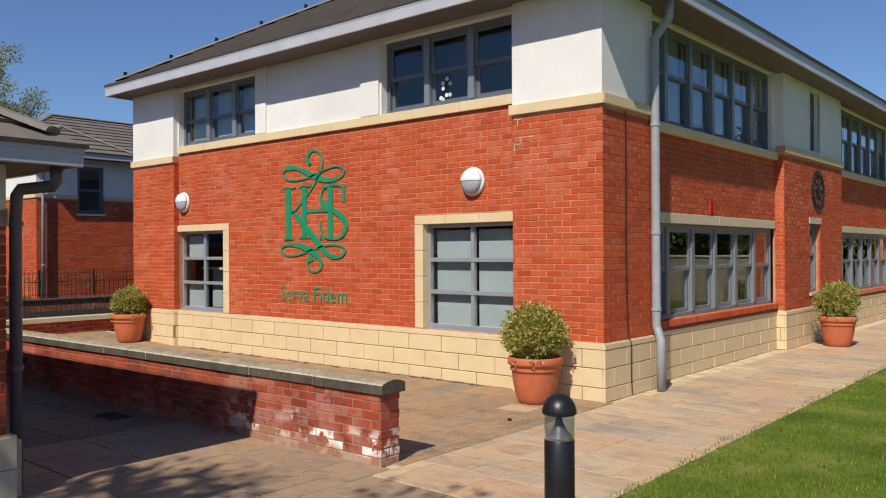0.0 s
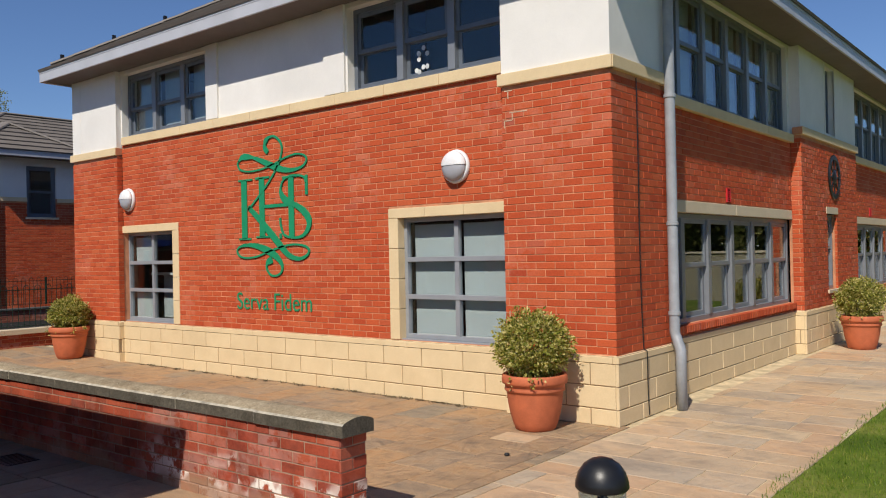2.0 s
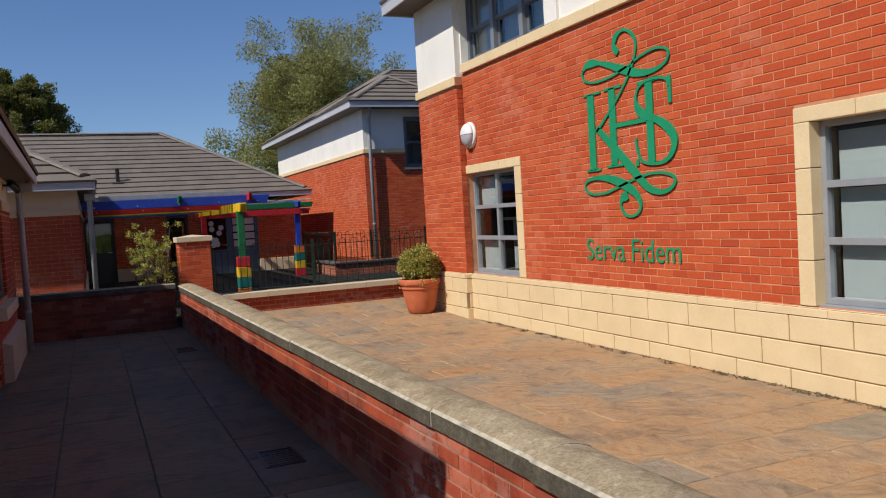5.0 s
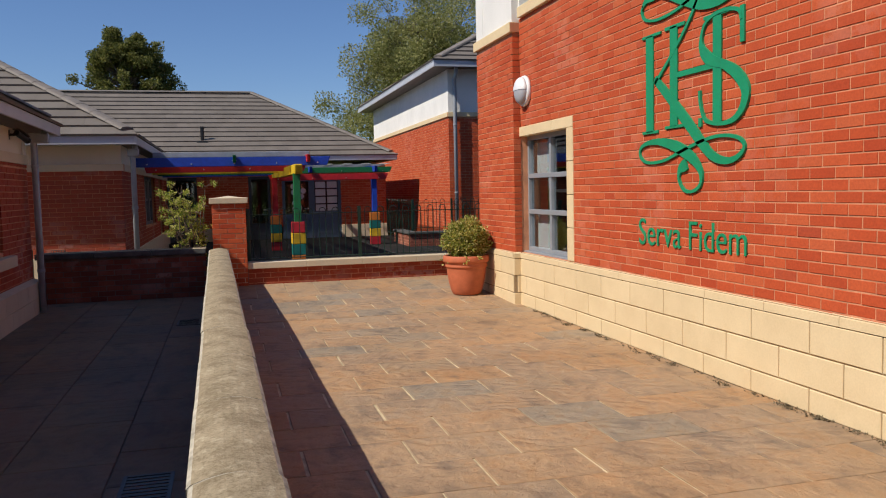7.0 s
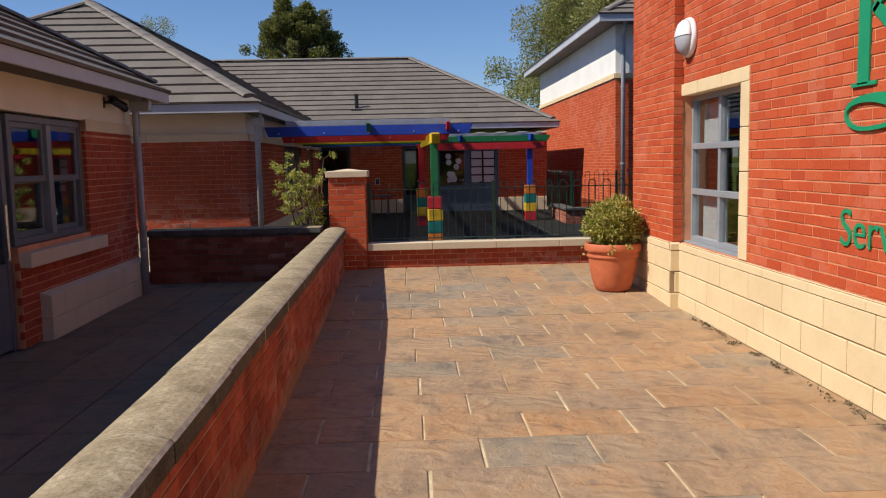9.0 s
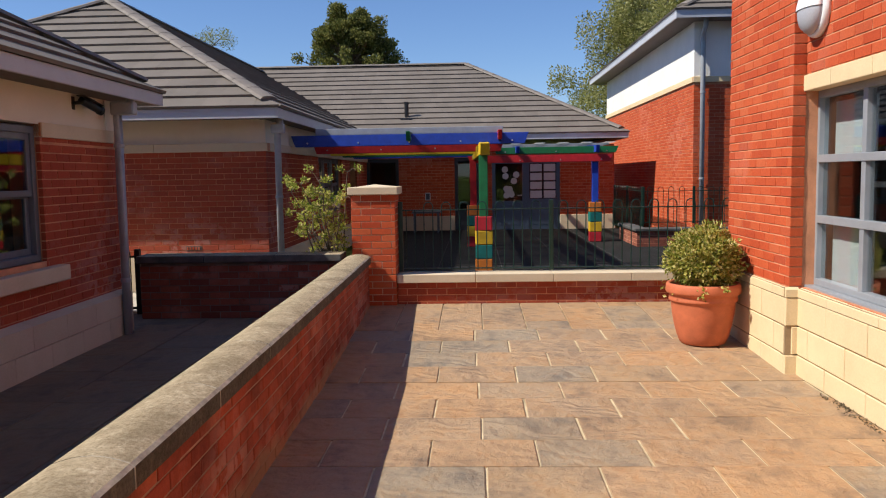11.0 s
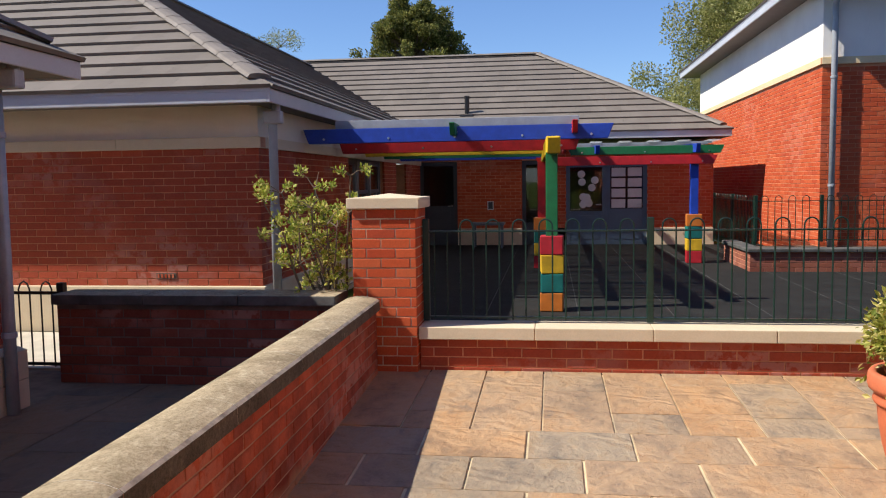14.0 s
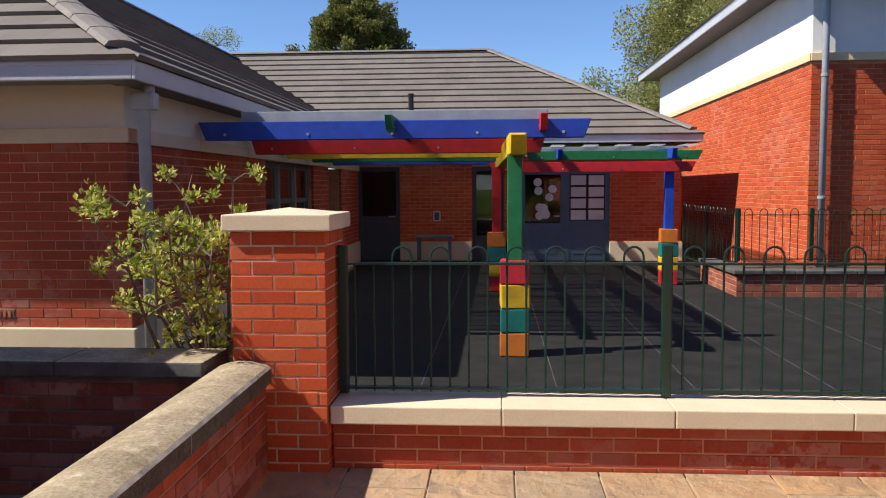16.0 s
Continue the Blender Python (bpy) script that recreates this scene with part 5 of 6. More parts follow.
# ---- railings ----
def railing(name, m, L, z0, z1, posts, label, group, mat=None, pitch=0.1025, first=0.085):
    """Bow-top railing: posts, two rails, and bars joined in pairs by hoops."""
    r = thing(name, m, label, "railing", group)
    mat = mat or GREEN_METAL
    for a, b in zip(posts, posts[1:]):
        for z in (z0, z1):
            part("rail", boxed(((a, -0.022, z - 0.006), (b, 0.022, z + 0.006))), mat, r, "", m)
    for p in posts:
        part("post", boxed(((p - 0.025, -0.025, z0 - 0.03), (p + 0.025, 0.025, z1 + 0.10)), bevel=0.006), mat, r, "", m)
    me = mesh_of("bow_bar", tube(bmesh.new(), [(0, 0, z0 - 0.02), (0, 0, z1 + 0.035)] + [(pitch / 2 - pitch / 2 * math.cos(t), 0, z1 + 0.035 + 0.055 * math.sin(t)) for t in [math.pi * k / 7 for k in range(1, 7)]] + [(pitch, 0, z1 + 0.035), (pitch, 0, z0 - 0.02)], 0.0062, 6), mat)
    bar = mesh_of("bar", tube(bmesh.new(), [(0, 0, z0 - 0.02), (0, 0, z1)], 0.0062, 6), mat)
    for i, (a, b) in enumerate(zip(posts, posts[1:])):
        x = a + (first if i == 0 else 0.087)
        p = x - pitch
        while p > a + 0.06:
            hang(new("bar", bar), r, m @ pose(p, 0, 0))
            p -= pitch
        while x + pitch < b - 0.04:
            hang(new("bow_bar", me), r, m @ pose(x, 0, 0))
            x += pitch * 2
    return r


railing("playground_railing", pose(-16.84, 5.40, 0, 0, 0, 90), 5.3, 0.485, 1.160, (-0.065, 1.66, 4.35, 5.25), "dark green bow-top steel railing on the stone sill", "playground railings", first=0.269)
railing("planter_railing", pose(-24.72, 9.72, 0.0, 0, 0, 90), 5.5, 0.50, 1.15, (0.0, 1.05, 2.7, 4.35, 5.4), "dark green bow-top railing behind the brick planter", "playground railings", pitch=0.11)
railing("side_railing", pose(-28.2, 9.72, 0.0), 3.4, 0.25, 1.15, (0.0, 1.7, 3.4), "dark green railing beside the hall", "playground railings", pitch=0.11)

planter = thing("brick_planter", pose(-24, 11, 0.1), "low red brick planter with dark coping by the railings", "planter")
brick_wall(planter, pose(-23.5, 9.35, 0, 0, 0, 90), 5.5, 0.09, 0.40, near=(0, 3, 0, 0.4), mat=BRICK_DULL, thick=0.2)
brick_wall(planter, pose(-25.4, 9.35, 0), 1.9, 0.09, 0.40, near=(0, 1.9, 0, 0.4), mat=BRICK_DULL, thick=0.2)
for k in range(7):
    part("coping_stone", boxed(((k * 0.8 - 0.04, -0.04, 0.40), (k * 0.8 + 0.755, 0.27, 0.455)), bevel=0.012), COPING_DARK, planter, "", pose(-23.5, 9.35, 0, 0, 0, 90))
for k in range(2):
    part("coping_stone", boxed(((k * 0.83, -0.04, 0.40), (k * 0.83 + 0.82, 0.23, 0.455)), bevel=0.012), COPING_DARK, planter, "", pose(-25.4, 9.35, 0))
part("soil", boxed(((-25.3, 9.5, 0.1), (-23.72, 14.8, 0.36))), EARTH, planter, "", Matrix())

for k in range(6):
    part("tile_seam", boxed(((-28.6, 5.6 + k * 1.0, 0.10), (-16.9, 5.606 + k * 1.0, 0.1012))), COPING_DARK, playground, "", Matrix())
stone_bit = part("pebble", lathe(bmesh.new(), [(0.0, 0.0), (0.022, 0.004), (0.026, 0.014), (0.014, 0.026), (0.0, 0.028)], 9), BLACK, None, "", pose(-4.95, 7.05, 0.0))
tagged(stone_bit, "small dark stone lying on the paving", "stone")

# ---- single-storey block along the alley ----
near_block = thing("low_block", pose(-11, 0, 0), "single-storey brick block with low eaves along the alley", "building")
NB = pose(-6.15, 2.5, 0, 0, 0, 180)


def nx(x):
    return -6.15 - x


WN = (nx(-12.72), nx(-14.32), 0.88, 2.02)
DN = (nx(-10.9), nx(-12.66), 0.0, 2.04)
brick_wall(near_block, NB, 9.65, 0.0, 1.93, [(DN[1] - 0.01, *WN[1:]), DN], (7.4, 9.65, 0.4, 1.9), mat=BRICK_LOW)
part("rendered_wall", wall_body(9.65, 1.93, 2.36, [(DN[0], WN[1], 1.9, 2.04)], 0.28, 0.006), RENDER_CREAM, near_block, "cream rendered band under the eaves", NB)
for a, b in ((0.0, DN[0]), (WN[1], 9.67)):
    band(near_block, NB, a, b, 1.93, 2.055, 0.02, STONE_PALE, 1.6)
for a, b in ((0.0, DN[0] - 0.1), (nx(-13.0), 9.66)):
    root = part("plinth", boxed(((a + 0.004, -0.088, -0.02), (b - 0.004, 0.02, 0.39))), JOINT_STONE, near_block, "pale stone plinth with a sloped top", NB)
    n = round((b - a) / 0.58)
    for row, (c, d) in enumerate(((-0.02, 0.195), (0.20, 0.40))):
        for k in range(-(row % 2), n):
            p, q = max(a, a + (b - a) * (k + row * 0.5) / n) + 0.002, min(b, a + (b - a) * (k + 1 + row * 0.5) / n) - 0.002
            bm = bmesh.new()
            v = [bm.verts.new(w) for w in ((p, -0.10, c), (q, -0.10, c), (q, 0.02, c), (p, 0.02, c), (p, -0.10, d), (q, -0.10, d), (q, 0.02, d + 0.04 * row), (p, 0.02, d + 0.04 * row))]
            for f in BOX_FACES:
                bm.faces.new([v[j] for j in f])
            part("stone_block", bm, STONE_PALE, root, "", NB)
part("window_sill", boxed(((WN[0] - 0.05, -0.10, 0.70), (WN[1] + 0.20, 0.1, 0.83)), bevel=0.01), STONE_PALE, near_block, "", NB)
part("window_apron", boxed(((WN[0], 0.03, 0.83), (WN[1], 0.12, 0.88))), ALU_DARK, near_block, "", NB)
sash_window(near_block, NB, *WN, 2, 0.05, rail=0.5, label="dark grey sash windows reflecting the courtyard", deep=3.0)
door = part("door", boxed(((DN[0] + 0.02, 0.06, 0.0), (DN[0] + 0.08, 0.12, 2.04)), ((DN[1] - 0.08, 0.06, 0.0), (DN[1] - 0.005, 0.12, 2.04)), ((DN[0] + 0.08, 0.06, 1.97), (DN[1] - 0.08, 0.12, 2.04)), ((DN[0] + 0.08, 0.07, 0.02), (DN[1] - 0.08, 0.11, 0.75)), ((nx(-11.78) - 0.05, 0.065, 0.75), (nx(-11.78) + 0.05, 0.115, 1.97)), bevel=0.004), ALU_DARK, near_block, "dark grey glazed double door", NB)
pane(door, NB, DN[0] + 0.08, DN[1] - 0.08, 0.75, 1.97, 0.085)
part("door_handle", rod(bmesh.new(), (DN[1] - 0.13, 0.02, 0.78), (DN[1] - 0.13, 0.02, 1.25), 0.014), CHROME, door, "steel pull handle", NB)
room(near_block, NB, DN[0], DN[1], 0.8, 2.0, 2.4)
brick_wall(near_block, pose(-15.8, 2.5, 0, 0, 0, -90), 7.0, 0.0, 1.93, thick=0.2, mat=BRICK_LOW)
part("rendered_wall", boxed(((0, 0.006, 1.93), (7.0, 0.2, 2.36))), RENDER_CREAM, near_block, "", pose(-15.8, 2.5, 0, 0, 0, -90))
brick_wall(near_block, pose(-6.15, -4.5, 0, 0, 0, 90), 7.0, 0.0, 1.93, thick=0.2, mat=BRICK_LOW)
part("rendered_wall", boxed(((0, 0.006, 1.93), (7.0, 0.2, 2.36))), RENDER_CREAM, near_block, "", pose(-6.15, -4.5, 0, 0, 0, 90))
stone_plinth(near_block, pose(-6.15, 1.9, 0, 0, 0, 90), 0.63, top=0.47, mat=STONE_PALE, proud=0.1, courses=((0.0, 0.22), (0.228, 0.455)), cap=False)
eaves(near_block, -16.24, -5.0, -5.74, 2.86, 2.34, 2.47, 0.36)
hip_roof(near_block, -16.26, -5.0, -5.72, 2.88, 2.47, 0.56, lip=0.035)
downpipe(near_block, [(-15.56, 2.78, 2.36), (-15.56, 2.78, 2.31), (-15.56, 2.765, 2.28), (-15.56, 2.66, 2.26), (-15.56, 2.645, 2.23), (-15.56, 2.645, 0.0)], 0.042, PIPE, ((-15.56, 2.645, 1.9), (-15.56, 2.645, 0.55)))
downpipe(near_block, [(-5.95, 2.76, 2.36), (-5.95, 2.76, 2.24), (-5.98, 2.75, 2.215), (-6.25, 2.64, 2.20), (-6.29, 2.63, 2.16), (-6.30, 2.625, 2.0), (-6.30, 2.625, 0.0)], 0.043, PIPE_DARK, ((-6.30, 2.625, 1.95), (-6.30, 2.625, 0.9)))

part("pipe_elbow", boxed(((-15.615, 2.59, 2.20), (-15.505, 2.83, 2.33)), bevel=0.02), PIPE, near_block, "square rainwater elbow under the gutter", Matrix())

# security camera under the eaves
mc = pose(-14.95, 2.5, 2.27, 0, 0, 180)
cctv = thing("security_camera", mc, "black bullet security camera on a bracket under the eaves", "camera")
part("bracket", boxed(((-0.03, -0.02, -0.06), (0.03, 0.01, 0.06)), ((-0.015, -0.10, -0.015), (0.015, -0.02, 0.015)), bevel=0.004), BLACK, cctv, "", mc)
part("housing", rod(rod(bmesh.new(), (-0.02, -0.10, 0.02), (0.20, -0.16, -0.05), 0.035, None, 16), (0.20, -0.16, -0.05), (0.235, -0.17, -0.06), 0.042, None, 16), BLACK, cctv, "", mc)
part("sunshield", boxed(((-0.03, -0.045, 0.0), (0.24, 0.045, 0.008)), bevel=0.003), BLACK, cctv, "", mc @ pose(0.0, -0.105, 0.055, 0, 17, -15))

# small gate at the end of the alley
mg = pose(-16.75, 1.45, 0, 0, 0, 90)
gate = thing("metal_gate", mg, "black bow-top metal gate beside the dark wall", "gate")
part("gate_rail", boxed(((0, -0.012, 0.06), (0.82, 0.012, 0.085)), ((0, -0.012, 0.66), (0.82, 0.012, 0.685))), BLACK, gate, "", mg)
part("gate_post", boxed(((0.80, -0.03, 0.0), (0.86, 0.03, 0.76)), bevel=0.005), BLACK, gate, "", mg)
for k in range(4):
    part("bow_bar", tube(bmesh.new(), [(k * 0.2 + 0.04, 0, 0.05), (k * 0.2 + 0.04, 0, 0.70), (k * 0.2 + 0.06, 0, 0.75), (k * 0.2 + 0.09, 0, 0.77), (k * 0.2 + 0.12, 0, 0.75), (k * 0.2 + 0.14, 0, 0.70), (k * 0.2 + 0.14, 0, 0.05)], 0.007, 6), BLACK, gate, "", mg)

# ---- wing with hipped gable towards the terrace ----
wing = thing("classroom_wing", pose(-24, -1, 0), "single-storey brick wing with a hipped tile roof", "building")
WG = pose(-18.54, -6.0, 0, 0, 0, 90)
brick_wall(wing, WG, 9.36, 0.5, 1.92, near=(7.4, 9.36, 0.5, 1.9), mat=BRICK_LOW)
part("plinth", boxed(((0, -0.04, 0.0), (9.40, 0.02, 0.50)), bevel=0.01), STONE_PALE, wing, "pale stone plinth", WG)
part("rendered_wall", boxed(((0, 0.006, 1.92), (9.36, 0.25, 2.36))), RENDER_CREAM, wing, "cream rendered band", WG)
band(wing, WG, 0, 9.39, 1.92, 2.035, 0.03, STONE_PALE, 1.5)
vent = part("air_brick", boxed(((8.2, -0.006, 0.575), (8.42, 0.01, 0.635))), MORTAR_DARK, wing, "dark slotted air brick", WG)
for k in range(5):
    part("slat", boxed(((8.215 + k * 0.04, -0.012, 0.585), (8.235 + k * 0.04, 0.0, 0.625))), BRICK, vent, "", WG)
WY = pose(-18.54, 3.36, 0, 0, 0, 180)
WW = (3.7, 6.3, 0.85, 1.95)
WD = (7.4, 8.5, 0.1, 2.0)
brick_wall(wing, WY, 10.3, 0.5, 1.92, [WW, WD], mat=BRICK_LOW)
part("plinth", boxed(((0, -0.03, 0.0), (10.3, 0.02, 0.50)), bevel=0.01), STONE_PALE, wing, "", WY)
part("rendered_wall", boxed(((0, 0.006, 1.95), (10.3, 0.25, 2.36))), RENDER_CREAM, wing, "", WY)
band(wing, WY, 0, 10.3, 1.92, 2.035, 0.03, STONE_PALE, 1.5)
sash_window(wing, WY, *WW, 3, 0.08, label="dark grey windows in shade")
eaves(wing, -40.0, -4.12, -18.08, 3.66, 2.33, 2.465, 0.36)
hip_roof(wing, -40.0, -4.14, -18.06, 3.68, 2.465, 0.577, lip=0.04)
downpipe(wing, [(-18.44, 3.59, 2.34), (-18.44, 3.59, 2.24), (-18.44, 3.585, 2.215), (-18.44, 3.56, 2.20), (-18.44, 3.55, 2.17), (-18.44, 3.55, 0.1)], 0.045, PIPE, ((-18.44, 3.55, 1.3),))
part("pipe_elbow", boxed(((-18.50, 3.47, 2.15), (-18.38, 3.65, 2.28)), bevel=0.02), PIPE, wing, "square rainwater elbow under the gutter", Matrix())

# ---- hall behind the playground ----
hall = thing("nursery_hall", pose(-32, 4, 0.1), "single-storey brick hall with a large tiled hipped roof", "building")
HW = pose(-28.95, 3.38, 0, 0, 0, 90)


def hy(y):
    return 6.1 + (y - 6.1) * 1.047 - 3.38


D0 = (hy(3.45), hy(4.28), 0.1, 2.0)
D1 = (hy(5.68), hy(6.30), 0.1, 2.0)
D2 = (hy(6.62), hy(8.32), 0.1, 1.92)
brick_wall(hall, HW, 6.45, 0.48, 2.3, [D0, D1, D2], (3.0, 6.45, 0.5, 1.9))
for a, b in ((D0[1], D1[0]), (D2[1], 6.48)):
    part("plinth", boxed(((a, -0.03, 0.0), (b, 0.05, 0.48)), bevel=0.01), STONE_PALE, hall, "pale stone plinth", HW)
brick_wall(hall, pose(-28.95, 9.83, 0, 0, 0, 180), 7.0, 0.0, 2.3, thick=0.2)


def hall_door(o, paint, glass_from, bars=(0, 0), papers=()):
    a, b, c, d = o
    w = 0.09
    dr = part("door", boxed(((a, 0.04, c), (a + w, 0.1, d)), ((b - w, 0.04, c), (b, 0.1, d)), ((a + w, 0.04, d - w), (b - w, 0.1, d)), ((a + w, 0.05, c), (b - w, 0.09, glass_from)), bevel=0.004), paint, hall, "painted timber door with a glazed upper panel", HW)
    part("door_panel", boxed(((a + w + 0.08, 0.042, c + 0.12), (b - w - 0.08, 0.052, glass_from - 0.1)), bevel=0.006), paint, dr, "", HW)
    pane(dr, HW, a + w, b - w, glass_from, d - w, 0.065)
    for i in range(bars[0] + 1):
        for j in range(bars[1] + 1):
            if papers and (i, j) in papers:
                p0 = a + w + (b - a - 2 * w) * i / (bars[0] + 1)
                p1 = a + w + (b - a - 2 * w) * (i + 1) / (bars[0] + 1)
                q0 = glass_from + (d - w - glass_from) * j / (bars[1] + 1)
                q1 = glass_from + (d - w - glass_from) * (j + 1) / (bars[1] + 1)
                part("paper_sheet", boxed(((p0 + 0.025, 0.055, q0 + 0.02), (p1 - 0.025, 0.058, q1 - 0.02))), PAPER, dr, "white paper stuck to the glass", HW)
    part("door_handle", boxed(((b - w - 0.05, -0.01, 0.98), (b - w - 0.02, 0.04, 1.01)), ((b - w - 0.14, -0.012, 0.985), (b - w - 0.02, -0.002, 1.005)), bevel=0.003), CHROME, dr, "steel lever handle", HW)
    return dr


hall_door(D0, DOOR_GREY, 1.0)
hall_door(D1, DOOR_GREY, 0.6)
mid = (D2[0] + D2[1]) / 2
dl = hall_door((D2[0], mid, D2[2], D2[3]), DOOR_BLUE, 0.85)
rng = random.Random(21)
for k in range(11):
    px, pz = mid - 0.42 + rng.uniform(-0.17, 0.17), 1.35 + rng.uniform(-0.35, 0.38)
    part("paper_cutout", lathe(bmesh.new(), [(0.0, 0.004), (rng.uniform(0.05, 0.085), 0.003), (0.085, 0.0)], 12, pose(px, 0.052, pz, 90)), PAPER, dl, "round white paper cut-out on the glass", HW)
hall_door((mid, D2[1], D2[2], D2[3]), DOOR_BLUE, 0.9, (1, 3), [(i, j) for i in range(2) for j in range(4)])
room(hall, HW, 0.2, 5.4, 0.9, 1.9, 3.0)
eaves(hall, -36.66, -12.0, -28.40, 10.10, 2.43, 2.57, 0.4)
hip_roof(hall, -36.68, -12.0, -28.38, 10.12, 2.57, 0.558, lip=0.04)
flue = part("roof_flue", rod(rod(bmesh.new(), (0, 0, -0.1), (0, 0, 0.40), 0.055), (0, 0, 0.40), (0, 0, 0.46), 0.065), BLACK, hall, "black flue pipe on the roof slope", pose(-29.3, 4.40, 3.05))
part("flue_collar", boxed(((-0.13, -0.16, -0.06), (0.13, 0.16, 0.02)), bevel=0.02), BLACK, flue, "", pose(-29.3, 4.40, 3.05))
ms = pose(-28.95, hy(5.0) + 3.38, 1.0, 0, 0, 90)
sock = thing("wall_notice", ms, "small white framed notice on the brick wall", "notice")
part("border", boxed(((-0.07, -0.015, -0.1), (0.07, 0.0, 0.1)), bevel=0.004), PAPER, sock, "", ms)
part("sheet", boxed(((-0.05, -0.018, -0.08), (0.05, -0.012, 0.08))), DOOR_GREY, sock, "", ms)
mt = pose(-28.2, 4.95, 0.1)
table = thing("play_table", mt, "small dark grey play table against the hall wall", "table")
part("tabletop", boxed(((-0.25, -0.36, 0.50), (0.25, 0.36, 0.55)), bevel=0.01), ALU_DARK, table, "", mt)
for sx in (-0.2, 0.2):
    for sy in (-0.3, 0.3):
        part("leg", boxed(((sx - 0.02, sy - 0.02, 0), (sx + 0.02, sy + 0.02, 0.5))), ALU_DARK, table, "", mt)

# ---- painted pergola and canopy ----
pergola = thing("painted_pergola", pose(-22, 6, 0.1), "timber pergola painted red, blue, green and yellow over the playground", "pergola")


def beam(name, a, b, w, h, mat, label=""):
    """A square timber from a to b, its ends cut on the slant."""
    a, b = Vector(a), Vector(b)
    d = (b - a)
    m = Matrix.Translation(a) @ d.to_track_quat("X", "Z").to_matrix().to_4x4()
    L = d.length
    bm = boxed(((0, -w / 2, -h / 2), (L, w / 2, h / 2)), bevel=0.006)
    for v in bm.verts:
        if v.co.z < -h / 4:
            v.co.x += 0.06 if v.co.x < L / 2 else -0.06
    ob = part(name, bm, mat, pergola, label, m)
    bolt = bmesh.new()
    n = max(2, int(L / 0.7))
    for k in range(n):
        x = 0.25 + (L - 0.5) * k / (n - 1)
        rod(bolt, (x, -w / 2 - 0.006, -h * 0.2), (x, w / 2 + 0.006, -h * 0.2), 0.014, None, 8)
    part("bolts", bolt, CHROME, ob, "", m)
    return ob


def post(name, x, y, z1, mat, pads):
    ob = part(name, boxed(((x - 0.065, y - 0.065, 0.1), (x + 0.065, y + 0.065, z1)), bevel=0.008), mat, pergola, "", Matrix())
    z = 0.1
    for k, pm in enumerate(pads):
        part("pad", boxed(((-0.125, -0.125, 0.004), (0.125, 0.125, 0.209)), bevel=0.010), pm, ob, "padded vinyl wrap", pose(x, y, z, 0, 0, (k % 3 - 1) * 3))
        z += 0.21
    return ob


post("post", -19.60, 6.32, 1.86, WOOD_GREEN, (PAD_ORANGE, PAD_TEAL, PAD_YELLOW, PAD_RED))
post("post", -24.05, 6.16, 1.86, WOOD_RED, (PAD_RED, PAD_YELLOW, PAD_TEAL, PAD_ORANGE))
post("post", -24.90, 8.74, 1.86, WOOD_BLUE, (PAD_RED, PAD_YELLOW, PAD_TEAL, PAD_ORANGE))
yb = beam("beam", (-19.25, 6.34, 1.93), (-24.9, 6.20, 1.93), 0.12, 0.15, WOOD_YELLOW)
for k in range(14):
    part("block", boxed(((-0.10, -0.075, -0.095), (0.10, 0.075, 0.085)), bevel=0.012), WOOD_YELLOW, yb, "", pose(-19.42 - k * 0.24, 6.338 - k * 0.006, 1.935))
beam("beam", (-20.05, 3.38, 2.105), (-20.05, 7.02, 2.105), 0.10, 0.17, WOOD_BLUE, "blue painted timber beam")
beam("beam", (-21.5, 3.42, 2.05), (-21.5, 6.7, 2.05), 0.10, 0.20, WOOD_RED)
beam("beam", (-22.9, 3.42, 2.05), (-22.9, 6.5, 2.05), 0.10, 0.20, WOOD_YELLOW)
beam("beam", (-24.3, 3.42, 2.05), (-24.3, 6.4, 2.05), 0.10, 0.20, WOOD_GREEN)
beam("beam", (-25.8, 3.42, 2.05), (-25.8, 6.4, 2.05), 0.10, 0.20, WOOD_BLUE)
beam("rafter", (-19.72, 5.20, 2.15), (-28.5, 5.20, 2.19), 0.06, 0.14, WOOD_GREEN)
beam("rafter", (-19.72, 6.58, 2.15), (-28.5, 6.58, 2.19), 0.06, 0.14, WOOD_RED)
beam("beam", (-24.80, 6.05, 1.87), (-24.80, 9.10, 1.87), 0.07, 0.15, WOOD_RED)
beam("beam", (-25.02, 6.6, 2.05), (-25.02, 9.25, 2.05), 0.08, 0.14, WOOD_GREEN)
beam("rafter", (-24.6, 8.76, 2.06), (-28.5, 8.76, 2.16), 0.07, 0.15, WOOD_BLUE)
beam("rafter", (-24.6, 7.1, 2.06), (-28.5, 7.1, 2.16), 0.07, 0.14, WOOD_BLUE)
mcn = Matrix()
canopy = thing("canopy_roof", mcn, "pale polycarbonate canopy sheet laid on the pergola", "canopy")
part("sheet", boxed(((-28.45, 3.75, 2.25), (-20.25, 6.62, 2.265))), SHEET, canopy, "", mcn)
part("edge_trim", boxed(((-20.25, 3.72, 2.20), (-20.20, 6.64, 2.30)), bevel=0.006), PIPE, canopy, "grey metal edge trim", mcn)
for k in range(22):
    x = -20.5 - k * 0.36
    part("rib", boxed(((x - 0.02, 3.76, 2.215), (x + 0.02, 6.6, 2.248))), PIPE, canopy, "", mcn)
for k in range(8):
    x = -25.3 - k * 0.4
    part("rib", boxed(((x - 0.02, 6.7, 2.16), (x + 0.02, 9.1, 2.198))), PIPE, canopy, "", mcn)
for k in range(5):
    y = 7.0 + k * 0.5
    part("louvre", boxed(((-28.4, y, 2.20), (-25.0, y + 0.2, 2.215))), SHEET, canopy, "", mcn)

